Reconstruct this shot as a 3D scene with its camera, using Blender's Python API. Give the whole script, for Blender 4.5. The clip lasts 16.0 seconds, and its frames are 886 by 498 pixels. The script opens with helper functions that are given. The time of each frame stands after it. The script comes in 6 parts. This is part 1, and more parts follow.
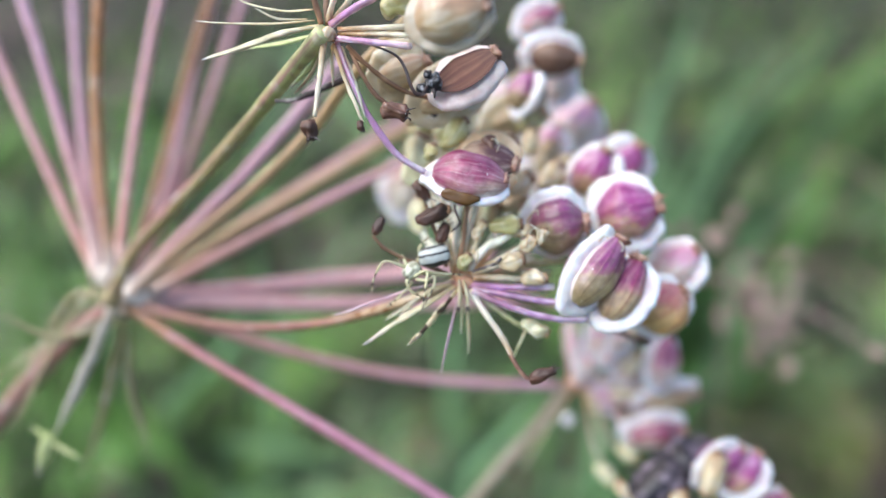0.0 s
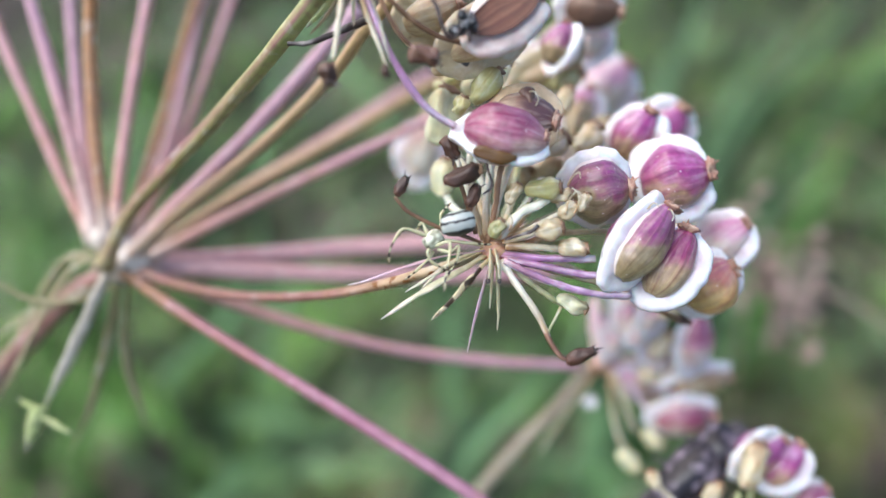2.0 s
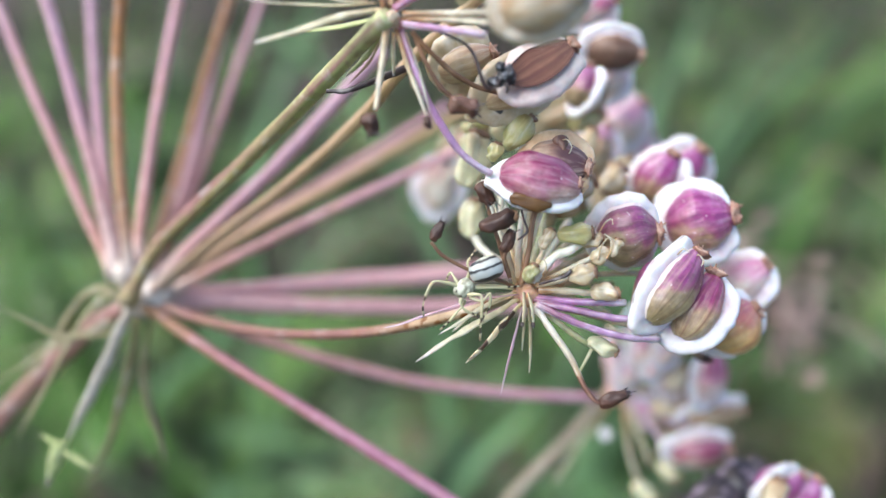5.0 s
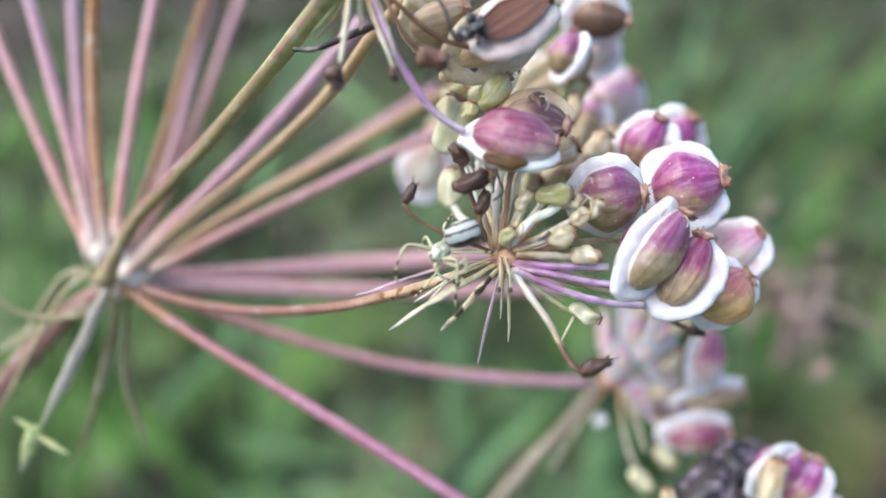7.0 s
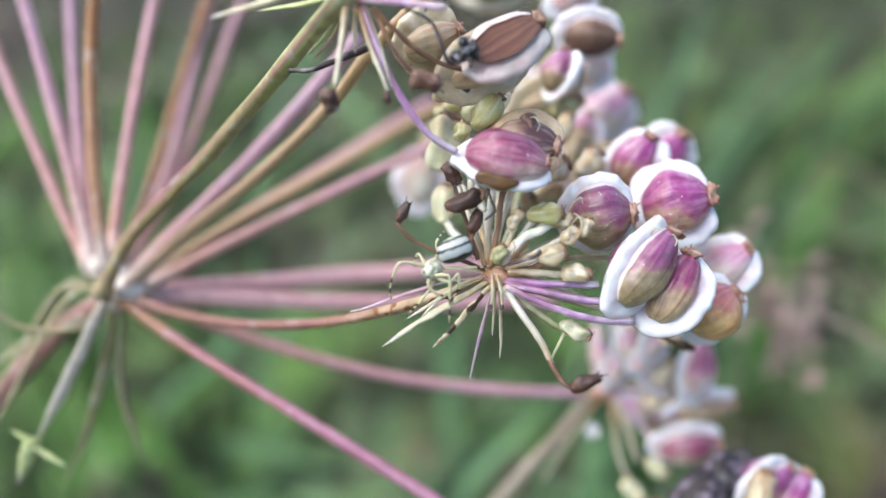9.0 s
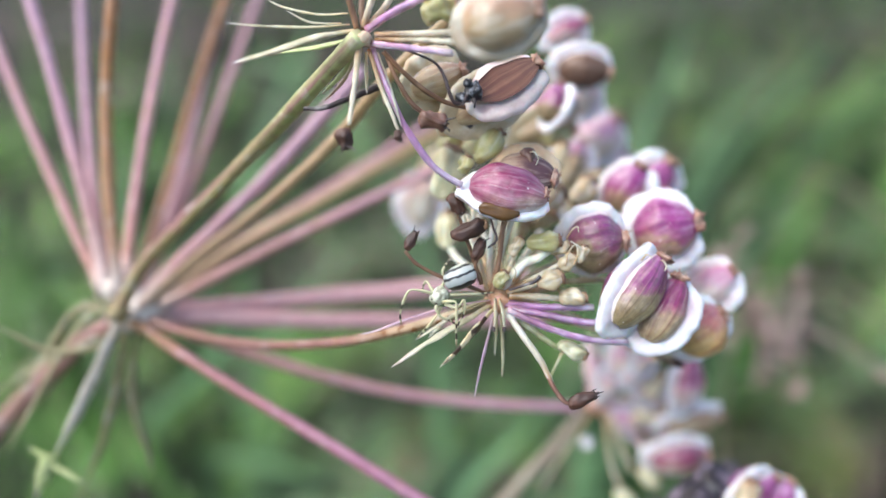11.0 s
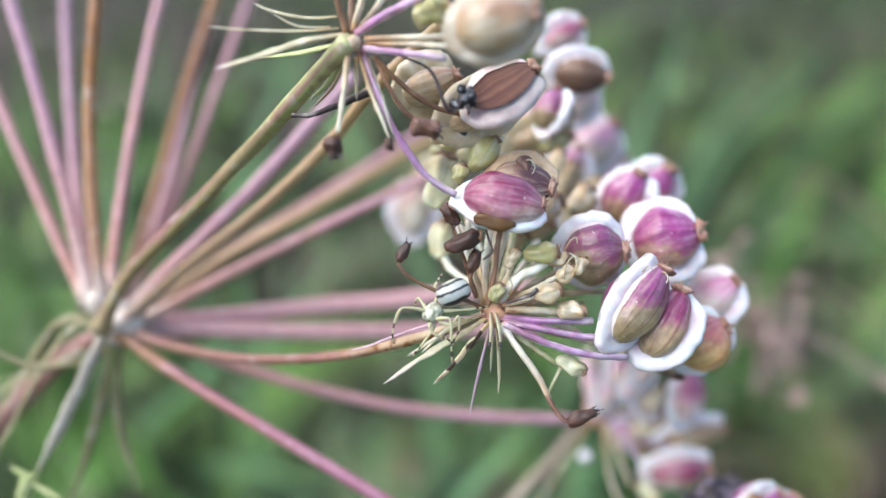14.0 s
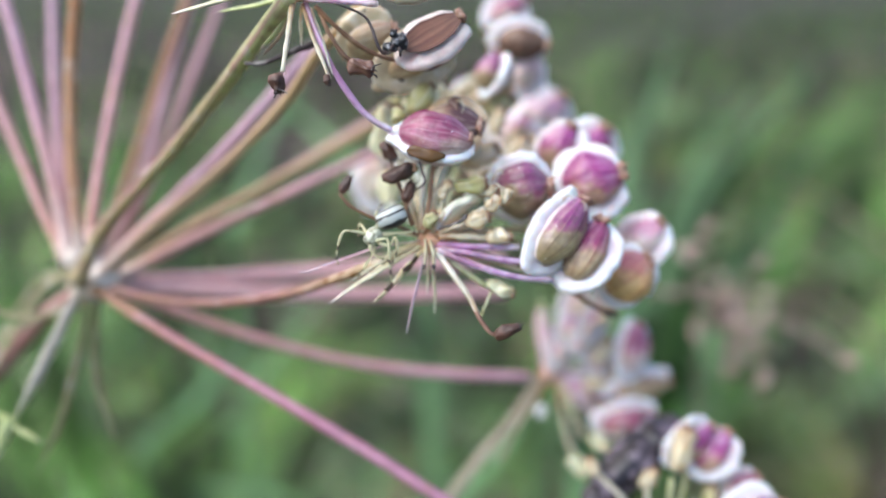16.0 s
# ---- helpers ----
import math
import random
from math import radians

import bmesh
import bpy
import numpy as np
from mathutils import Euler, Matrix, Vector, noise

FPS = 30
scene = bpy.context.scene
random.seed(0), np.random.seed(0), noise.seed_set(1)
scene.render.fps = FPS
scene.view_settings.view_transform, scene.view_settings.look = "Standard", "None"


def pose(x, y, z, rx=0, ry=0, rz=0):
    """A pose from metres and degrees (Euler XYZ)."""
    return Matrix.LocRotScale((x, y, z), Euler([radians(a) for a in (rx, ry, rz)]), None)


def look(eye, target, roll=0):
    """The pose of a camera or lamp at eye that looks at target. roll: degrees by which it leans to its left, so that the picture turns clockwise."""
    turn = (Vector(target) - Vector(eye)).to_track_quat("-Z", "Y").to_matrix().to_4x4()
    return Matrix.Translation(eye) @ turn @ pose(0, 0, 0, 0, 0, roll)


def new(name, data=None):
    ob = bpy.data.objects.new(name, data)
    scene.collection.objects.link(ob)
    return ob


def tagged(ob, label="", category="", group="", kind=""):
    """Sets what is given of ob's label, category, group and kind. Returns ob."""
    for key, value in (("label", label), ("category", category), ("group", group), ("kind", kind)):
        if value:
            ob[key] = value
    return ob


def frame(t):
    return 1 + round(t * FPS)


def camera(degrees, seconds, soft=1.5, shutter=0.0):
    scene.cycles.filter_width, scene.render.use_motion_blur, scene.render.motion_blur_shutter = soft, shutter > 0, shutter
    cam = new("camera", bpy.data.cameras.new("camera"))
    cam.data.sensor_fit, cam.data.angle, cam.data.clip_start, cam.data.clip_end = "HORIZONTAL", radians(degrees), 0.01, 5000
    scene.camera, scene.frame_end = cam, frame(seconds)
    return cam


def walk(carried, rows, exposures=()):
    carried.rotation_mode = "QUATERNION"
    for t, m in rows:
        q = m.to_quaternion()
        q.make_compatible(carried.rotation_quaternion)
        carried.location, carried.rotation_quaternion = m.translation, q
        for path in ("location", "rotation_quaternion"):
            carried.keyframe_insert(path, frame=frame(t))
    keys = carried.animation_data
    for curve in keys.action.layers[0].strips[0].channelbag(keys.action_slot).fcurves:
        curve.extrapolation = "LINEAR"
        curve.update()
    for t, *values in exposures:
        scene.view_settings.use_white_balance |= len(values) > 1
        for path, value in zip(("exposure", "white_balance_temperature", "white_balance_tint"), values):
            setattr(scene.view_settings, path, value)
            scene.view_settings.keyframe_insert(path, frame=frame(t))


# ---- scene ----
EYE, TILT, MM = 0.70, -32.0, 0.001
PLANT = pose(0, 0, EYE, TILT, 0, 0)   # x right, y ahead, z up from the first eye
cam = camera(65.0, 16.0, soft=1.5)
cam.data.dof.use_dof = True
cam.data.dof.focus_distance = 0.0432
cam.data.dof.aperture_fstop = 12.0
# seconds, place in millimetres, turn in degrees
ROWS = [
    (0.0, 0.00, 0.00, 0.00, 90.00, 0.00, -0.00),
    (0.5, -1.59, 0.46, 0.42, 89.28, -0.28, 0.08),
    (1.0, -2.07, 1.97, 0.45, 88.59, -0.98, 0.19),
    (1.5, 0.41, 3.29, -2.27, 88.79, -0.98, 0.39),
    (2.0, -1.71, 4.78, -0.73, 88.05, -1.20, 0.10),
    (2.5, 0.30, 3.19, -1.86, 88.50, -1.26, 0.21),
    (3.0, -0.03, 3.33, 0.30, 87.76, -0.80, 0.12),
    (3.5, -3.30, 2.48, 1.46, 87.65, -1.42, -0.77),
    (4.0, 0.30, 1.96, -1.02, 88.28, -0.80, -0.10),
    (4.5, -4.81, 3.85, 1.30, 88.92, -1.51, -0.88),
    (7.0, -2.23, 5.82, -1.73, 90.08, -0.88, 0.10),
    (7.5, -3.83, 5.46, -1.69, 90.28, -1.01, 0.04),
    (8.0, -2.87, 5.57, -2.10, 90.31, -1.04, -0.07),
    (8.5, -1.88, 5.70, -1.45, 90.27, -1.03, -0.06),
    (11.0, -3.11, 2.23, 0.11, 91.22, -0.72, -1.09),
    (11.5, 1.01, 2.11, -1.44, 90.24, -0.21, -0.15),
    (12.0, -3.95, 0.21, -5.92, 91.23, -0.59, -1.24),
    (12.5, -2.16, 1.98, -5.12, 90.80, -0.47, -1.44),
    (13.0, -2.19, 2.35, -3.52, 91.38, -0.66, -1.73),
    (13.5, -2.51, 1.77, -3.92, 92.78, -0.40, -2.20),
    (14.0, -2.96, 3.88, 0.64, 91.55, -0.54, -1.46),
    (14.5, -3.18, 0.88, -1.88, 93.16, -0.59, -1.99),
    (15.0, 0.88, 1.15, -3.13, 92.67, -0.12, -1.27),
    (15.5, -0.46, -0.25, -5.83, 93.25, -0.51, -1.48),
    (16.0, 1.17, -0.31, -5.92, 93.80, 0.00, -1.38),
]
walk(cam, [(t, PLANT @ pose(x * MM, y * MM, z * MM, rx, ry, rz)) for t, x, y, z, rx, ry, rz in ROWS], [(0.0, 1.0), (16.0, 1.0)])

# ---- light: an overcast day in a meadow ----
world = bpy.data.worlds.new("world")
scene.world = world
world.use_nodes = True
sky = world.node_tree.nodes.new("ShaderNodeTexSky")
sky.sky_type, sky.sun_disc = "NISHITA", False
sky.sun_elevation, sky.sun_rotation = radians(52), radians(-60)
sky.air_density, sky.dust_density, sky.ozone_density = 1.0, 3.0, 1.0
background = world.node_tree.nodes["Background"]
background.inputs["Strength"].default_value = 0.15
world.node_tree.links.new(sky.outputs[0], background.inputs[0])
sun = new("sun", bpy.data.lights.new("sun", "SUN"))
sun.data.energy, sun.data.angle, sun.data.color = 1.75, radians(40), (0.98, 0.99, 1.0)
sun.matrix_world = look((-1.2, -0.9, 2.4), (0, 0, 0.6))


# ---- materials ----
def shader(name, rough=0.5, coat=0.0, subsurface=0.0):
    m = bpy.data.materials.new(name)
    m.use_nodes = True
    b = m.node_tree.nodes["Principled BSDF"]
    b.inputs["Roughness"].default_value = rough
    b.inputs["Coat Weight"].default_value = coat
    b.inputs["Coat Roughness"].default_value = 0.25
    if subsurface:
        b.inputs["Subsurface Weight"].default_value = subsurface
        b.inputs["Subsurface Radius"].default_value = (1.0, 0.6, 0.4)
        b.inputs["Subsurface Scale"].default_value = 0.0004
    return m, m.node_tree.nodes, m.node_tree.links, b


def node(nodes, kind, **values):
    n = nodes.new(kind)
    for key, value in values.items():
        n.inputs[key.replace("_", " ")].default_value = value
    return n


def ramp(nodes, *stops):
    r = nodes.new("ShaderNodeValToRGB")
    e = r.color_ramp.elements
    while len(e) < len(stops):
        e.new(0.5)
    for el, (at, colour) in zip(e, stops):
        el.position, el.color = at, (*colour, 1)
    return r


def mixed(nodes, links, blend, factor, a, b):
    m = nodes.new("ShaderNodeMix")
    m.data_type, m.blend_type = "RGBA", blend
    for socket, value in ((m.inputs["Factor"], factor), (m.inputs[6], a), (m.inputs[7], b)):
        if isinstance(value, (int, float)):
            socket.default_value = value
        elif isinstance(value, tuple):
            socket.default_value = (*value, 1)
        else:
            links.new(value, socket)
    return m.outputs[2]


def tissue(name, stops, streak=(0.2, 0.1, 0.1), streaks=0.35, across=14.0, along=1.5, rough=0.45, spots=None, coat=0.0, subsurface=0.0, bump=0.35, wobble=0.25, size=1200.0, tone=False, pale=None, depth=0.6, stain=0.45, bleach=0.35, margin=None, grain=0.5, ribs=0):
    """Plant tissue: colours that run along the part (u), streaks across it (v), mottling, spots or painted glints, and
    fine relief.
    """
    m, nodes, links, b = shader(name, rough, coat, subsurface)
    uv = nodes.new("ShaderNodeUVMap")
    at = nodes.new("ShaderNodeTexCoord")
    info = nodes.new("ShaderNodeObjectInfo")
    uv.uv_map = "UVMap"
    sep = nodes.new("ShaderNodeSeparateXYZ")
    links.new(uv.outputs[0], sep.inputs[0])
    run = sep
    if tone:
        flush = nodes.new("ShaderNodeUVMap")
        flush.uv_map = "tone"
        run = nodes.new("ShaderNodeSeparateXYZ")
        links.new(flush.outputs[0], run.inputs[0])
    mottle = node(nodes, "ShaderNodeTexNoise", Scale=size, Detail=4.0)
    links.new(at.outputs["Object"], mottle.inputs["Vector"])
    broad = node(nodes, "ShaderNodeTexNoise", Scale=size * 0.35, Detail=2.0)
    links.new(at.outputs["Object"], broad.inputs["Vector"])
    shift = nodes.new("ShaderNodeMath")
    shift.operation = "MULTIPLY_ADD"
    links.new(broad.outputs["Fac"], shift.inputs[0])
    shift.inputs[1].default_value = wobble * 2
    links.new(run.outputs[0], shift.inputs[2])
    centre = nodes.new("ShaderNodeMath")
    centre.operation = "SUBTRACT"
    links.new(shift.outputs[0], centre.inputs[0])
    centre.inputs[1].default_value = wobble
    col = ramp(nodes, *stops)
    links.new(centre.outputs[0], col.inputs[0])
    # streaks that run lengthwise
    comb = node(nodes, "ShaderNodeCombineXYZ")
    for k, f in ((0, along), (1, across)):
        mul = nodes.new("ShaderNodeMath")
        mul.operation = "MULTIPLY"
        links.new(sep.outputs[k], mul.inputs[0])
        mul.inputs[1].default_value = f
        links.new(mul.outputs[0], comb.inputs[k])
    rnd = nodes.new("ShaderNodeMath")
    rnd.operation = "MULTIPLY"
    rnd.inputs[1].default_value = 37.0
    links.new(info.outputs["Random"], rnd.inputs[0])
    links.new(rnd.outputs[0], comb.inputs[2])
    st = node(nodes, "ShaderNodeTexNoise", Scale=1.0, Detail=3.0, Roughness=0.6)
    links.new(comb.outputs[0], st.inputs["Vector"])
    sr = ramp(nodes, (0.47, (0, 0, 0)), (0.66, (1, 1, 1)))
    links.new(st.outputs["Fac"], sr.inputs[0])
    amount = nodes.new("ShaderNodeMath")
    amount.operation = "MULTIPLY"
    amount.inputs[1].default_value = streaks
    links.new(sr.outputs[0], amount.inputs[0])
    c = mixed(nodes, links, "MIX", amount.outputs[0], col.outputs[0], streak)
    if pale:
        pr = ramp(nodes, (0.32, (1, 1, 1)), (0.47, (0, 0, 0)))
        links.new(st.outputs["Fac"], pr.inputs[0])
        dose = nodes.new("ShaderNodeMath")
        dose.operation = "MULTIPLY"
        dose.inputs[1].default_value = depth
        links.new(pr.outputs[0], dose.inputs[0])
        c = mixed(nodes, links, "MIX", dose.outputs[0], c, pale)
    if ribs:
        # pale ribs and dark oil lines between them, broken up by the streaks
        wave = nodes.new("ShaderNodeMath")
        wave.operation = "MULTIPLY"
        links.new(sep.outputs[1], wave.inputs[0])
        wave.inputs[1].default_value = 2 * math.pi * ribs
        ring = nodes.new("ShaderNodeMath")
        ring.operation = "COSINE"
        links.new(wave.outputs[0], ring.inputs[0])
        for stops_of, toward, dose_of in ((((0.55, (0, 0, 0)), (0.98, (1, 1, 1))), pale or (0.7, 0.6, 0.6), 0.16), (((0.04, (1, 1, 1)), (0.30, (0, 0, 0))), streak, 0.30)):
            level = node(nodes, "ShaderNodeMapRange", From_Min=-1.0, From_Max=1.0)
            links.new(ring.outputs[0], level.inputs["Value"])
            band = ramp(nodes, *stops_of)
            links.new(level.outputs[0], band.inputs[0])
            broken = nodes.new("ShaderNodeMath")
            broken.operation = "MULTIPLY"
            links.new(band.outputs[0], broken.inputs[0])
            links.new(st.outputs["Fac"], broken.inputs[1])
            dose = nodes.new("ShaderNodeMath")
            dose.operation = "MULTIPLY"
            dose.use_clamp = True
            dose.inputs[1].default_value = dose_of * 1.9
            links.new(broken.outputs[0], dose.inputs[0])
            c = mixed(nodes, links, "MIX", dose.outputs[0], c, toward)
    # bleached and stained patches
    patch = node(nodes, "ShaderNodeTexNoise", Scale=size * 0.55, Detail=3.0, Roughness=0.6)
    links.new(at.outputs["Object"], patch.inputs["Vector"])
    for low, high, ends, dose_of, toward in ((0.54, 0.70, (0, 1), stain, streak), (0.30, 0.46, (1, 0), bleach, pale or (0.76, 0.72, 0.68))):
        if dose_of:
            pr = ramp(nodes, (low, (ends[0],) * 3), (high, (ends[1],) * 3))
            links.new(patch.outputs["Fac"], pr.inputs[0])
            dose = nodes.new("ShaderNodeMath")
            dose.operation = "MULTIPLY"
            dose.inputs[1].default_value = dose_of
            links.new(pr.outputs[0], dose.inputs[0])
            c = mixed(nodes, links, "MIX", dose.outputs[0], c, toward)
    mr = ramp(nodes, (0.3, (0.60, 0.58, 0.55)), (0.7, (1.15, 1.13, 1.11)))
    links.new(mottle.outputs["Fac"], mr.inputs[0])
    c = mixed(nodes, links, "MULTIPLY", grain, c, mr.outputs[0])
    if tone:
        # the colour thins out to the pale rim of the wing
        rim = nodes.new("ShaderNodeMath")
        rim.operation = "MULTIPLY_ADD"
        links.new(broad.outputs["Fac"], rim.inputs[0])
        rim.inputs[1].default_value = 0.16
        links.new(sep.outputs[1], rim.inputs[2])
        fade = ramp(nodes, (0.06, (1, 1, 1)), (0.14, (0, 0, 0)), (0.985, (0, 0, 0)), (1.08, (1, 1, 1)))
        links.new(rim.outputs[0], fade.inputs[0])
        half = nodes.new("ShaderNodeMath")
        half.operation = "MULTIPLY"
        half.inputs[1].default_value = 0.75
        links.new(fade.outputs[0], half.inputs[0])
        c = mixed(nodes, links, "MIX", half.outputs[0], c, (0.74, 0.66, 0.62))
    if margin:
        # a thin withered line along parts of the wing's edge
        line = ramp(nodes, (0.50, (0, 0, 0)), (0.54, (1, 1, 1)), (0.60, (1, 1, 1)), (0.63, (0, 0, 0)))
        links.new(sep.outputs[0], line.inputs[0])
        where = ramp(nodes, (0.54, (0, 0, 0)), (0.62, (0.8, 0.8, 0.8)))
        links.new(broad.outputs["Fac"], where.inputs[0])
        both = nodes.new("ShaderNodeMath")
        both.operation = "MULTIPLY"
        links.new(line.outputs[0], both.inputs[0])
        links.new(where.outputs[0], both.inputs[1])
        c = mixed(nodes, links, "MIX", both.outputs[0], c, margin)
    # blotches on stalks and bracts; on the seeds, glints painted as near-white specks
    if spots:
        sp = node(nodes, "ShaderNodeTexNoise", Scale=spots[1], Detail=1.0)
        links.new(at.outputs["Object"], sp.inputs["Vector"])
        s = ramp(nodes, (spots[2], (0, 0, 0)), (spots[2] + 0.04, (1, 1, 1)))
        links.new(sp.outputs["Fac"], s.inputs[0])
        much = s.outputs[0]
        if len(spots) > 3:
            # only along the outer stretch
            outer = ramp(nodes, (spots[3], (0, 0, 0)), (spots[3] + 0.12, (1, 1, 1)))
            links.new(sep.outputs[0], outer.inputs[0])
            much = mixed(nodes, links, "MULTIPLY", 1.0, much, outer.outputs[0])
        c = mixed(nodes, links, "MIX", much, c, spots[0])
    hue = node(nodes, "ShaderNodeHueSaturation", Hue=0.5, Saturation=1.0, Fac=1.0)
    span = node(nodes, "ShaderNodeMapRange", To_Min=0.88, To_Max=1.14)
    links.new(info.outputs["Random"], span.inputs["Value"])
    links.new(span.outputs[0], hue.inputs["Value"])
    links.new(c, hue.inputs["Color"])
    links.new(hue.outputs[0], b.inputs["Base Color"])
    bm_ = node(nodes, "ShaderNodeBump", Strength=bump, Distance=0.0001)
    add = nodes.new("ShaderNodeMath")
    links.new(st.outputs["Fac"], add.inputs[0])
    links.new(mottle.outputs["Fac"], add.inputs[1])
    links.new(add.outputs[0], bm_.inputs["Height"])
    links.new(bm_.outputs[0], b.inputs["Normal"])
    return m


PALE_BASE = (0.62, 0.54, 0.49)
STALK_PINK = tissue("stalk_pink", ((0.0, PALE_BASE), (0.06, (0.66, 0.50, 0.44)), (0.14, (0.54, 0.28, 0.26)), (0.5, (0.51, 0.27, 0.31)), (1.0, (0.52, 0.29, 0.38))), (0.44, 0.26, 0.14), 0.45, 7, wobble=0.06, bleach=0.15)
STALK_LILAC = tissue("stalk_lilac", ((0.0, PALE_BASE), (0.08, (0.64, 0.48, 0.44)), (0.18, (0.54, 0.30, 0.29)), (0.45, (0.52, 0.30, 0.37)), (1.0, (0.54, 0.35, 0.45))), (0.42, 0.24, 0.24), 0.4, 7, wobble=0.06, bleach=0.15)
STALK_TAN = tissue("stalk_tan", ((0.0, PALE_BASE), (0.12, (0.48, 0.34, 0.19)), (1.0, (0.40, 0.29, 0.13))), (0.50, 0.29, 0.22), 0.4, 6, wobble=0.06, bleach=0.15)
STALK_BROWN = tissue("stalk_brown", ((0.0, PALE_BASE), (0.15, (0.50, 0.28, 0.16)), (0.5, (0.40, 0.18, 0.06)), (1.0, (0.32, 0.11, 0.03))), (0.54, 0.36, 0.26), 0.5, 3, wobble=0.06)
STALK_RED = tissue("stalk_red", ((0.0, (0.30, 0.17, 0.08)), (0.08, (0.32, 0.14, 0.09)), (0.22, (0.36, 0.14, 0.15)), (0.5, (0.40, 0.16, 0.24)), (1.0, (0.41, 0.18, 0.29))), (0.34, 0.18, 0.09), 0.75, 2.2, 1.4, wobble=0.06, pale=(0.62, 0.42, 0.48), depth=0.5, coat=0.2)
STALK_ROSE = tissue("stalk_rose", ((0.0, PALE_BASE), (0.08, (0.64, 0.36, 0.36)), (1.0, (0.64, 0.34, 0.38))), (0.70, 0.48, 0.48), 0.5, 4, wobble=0.06)
STALK_STEM = tissue("stalk_stem", ((0.0, (0.36, 0.24, 0.15)), (0.05, (0.34, 0.16, 0.14)), (1.0, (0.26, 0.15, 0.11))), (0.42, 0.26, 0.24), 0.5, 6, 8.0, wobble=0.05)
STALK_OLIVE = tissue("stalk_olive", ((0.0, (0.34, 0.27, 0.14)), (0.4, (0.30, 0.25, 0.10)), (0.70, (0.36, 0.39, 0.14)), (1.0, (0.50, 0.54, 0.26))), (0.26, 0.09, 0.13), 0.85, 3.6, 1.4, wobble=0.06)
STALK_SPOT = tissue("stalk_spot", ((0.0, (0.50, 0.34, 0.28)), (0.12, (0.32, 0.14, 0.13)), (0.5, (0.29, 0.13, 0.11)), (0.72, (0.46, 0.32, 0.19)), (1.0, (0.60, 0.52, 0.34))), (0.30, 0.19, 0.09), 0.5, 2.4, spots=((0.20, 0.075, 0.015), 1300.0, 0.58, 0.50), wobble=0.06)
STALK_DRY = tissue("stalk_dry", ((0.0, (0.46, 0.38, 0.30)), (1.0, (0.38, 0.34, 0.25))), (0.30, 0.23, 0.18), 0.4, 6)
# the pale streaks here paint whitish highlights along the lilac stalk
PED_LILAC = tissue("pedicel_lilac", ((0.0, (0.46, 0.22, 0.26)), (0.25, (0.50, 0.27, 0.44)), (0.6, (0.54, 0.34, 0.54)), (0.85, (0.66, 0.52, 0.68)), (1.0, (0.82, 0.76, 0.82))), (0.36, 0.14, 0.36), 0.6, 7, coat=0.15, rough=0.52, grain=0.85, stain=0.55, bleach=0.5, bump=0.7, pale=(0.82, 0.74, 0.84), depth=0.85, subsurface=0.35)
PED_BLUSH = tissue("pedicel_blush", ((0.0, (0.66, 0.46, 0.42)), (1.0, (0.74, 0.54, 0.60))), (0.62, 0.38, 0.46), 0.4, 6, subsurface=0.3, pale=(0.84, 0.74, 0.76))
PED_BROWN = tissue("pedicel_brown", ((0.0, (0.34, 0.17, 0.08)), (0.3, (0.24, 0.13, 0.07)), (1.0, (0.19, 0.10, 0.06))), (0.10, 0.05, 0.03), 0.5, 5, coat=0.15, pale=(0.54, 0.36, 0.22), depth=0.4)
PED_CREAM = tissue("pedicel_cream", ((0.0, (0.48, 0.25, 0.10)), (0.14, (0.54, 0.32, 0.15)), (0.30, (0.56, 0.45, 0.28)), (0.5, (0.68, 0.63, 0.48)), (1.0, (0.66, 0.62, 0.48))), (0.50, 0.40, 0.24), 0.25, 7, coat=0.15, rough=0.52, grain=0.85, stain=0.55, bleach=0.5, bump=0.7, wobble=0.15, pale=(0.80, 0.77, 0.68), subsurface=0.35)
PED_WHITE = tissue("pedicel_white", ((0.0, (0.56, 0.32, 0.15)), (0.16, (0.62, 0.50, 0.33)), (0.32, (0.72, 0.71, 0.58)), (1.0, (0.76, 0.77, 0.70))), (0.54, 0.56, 0.40), 0.4, 6, rough=0.5, coat=0.15, wobble=0.12, pale=(0.84, 0.85, 0.82), bleach=0.5, stain=0.35, grain=0.6, subsurface=0.4)
PED_PALEGREEN = tissue("pedicel_pale_green", ((0.0, (0.56, 0.46, 0.28)), (0.4, (0.56, 0.58, 0.36)), (1.0, (0.48, 0.52, 0.26))), (0.38, 0.36, 0.16), 0.4, 7, coat=0.15, rough=0.52, grain=0.85, stain=0.55, bleach=0.5, bump=0.7, wobble=0.15, pale=(0.74, 0.74, 0.60), subsurface=0.35)
PED_HOOK = tissue("pedicel_browned", ((0.0, (0.62, 0.46, 0.30)), (0.12, (0.74, 0.72, 0.62)), (0.55, (0.70, 0.66, 0.54)), (0.8, (0.44, 0.33, 0.20)), (1.0, (0.24, 0.13, 0.07))), (0.42, 0.32, 0.20), 0.4, 6, rough=0.5, coat=0.15, wobble=0.1, pale=(0.84, 0.82, 0.76), grain=0.6, subsurface=0.3)
BRACT_GREY = tissue("bract_grey", ((0.0, (0.40, 0.35, 0.27)), (0.6, (0.44, 0.40, 0.32)), (1.0, (0.40, 0.42, 0.24))), (0.46, 0.41, 0.36), 0.5, 5, wobble=0.05)
BRACT_GREEN = tissue("bract_green", ((0.0, (0.40, 0.46, 0.18)), (0.85, (0.42, 0.50, 0.20)), (1.0, (0.42, 0.28, 0.38))), (0.46, 0.46, 0.26), 0.4, 5, wobble=0.1)
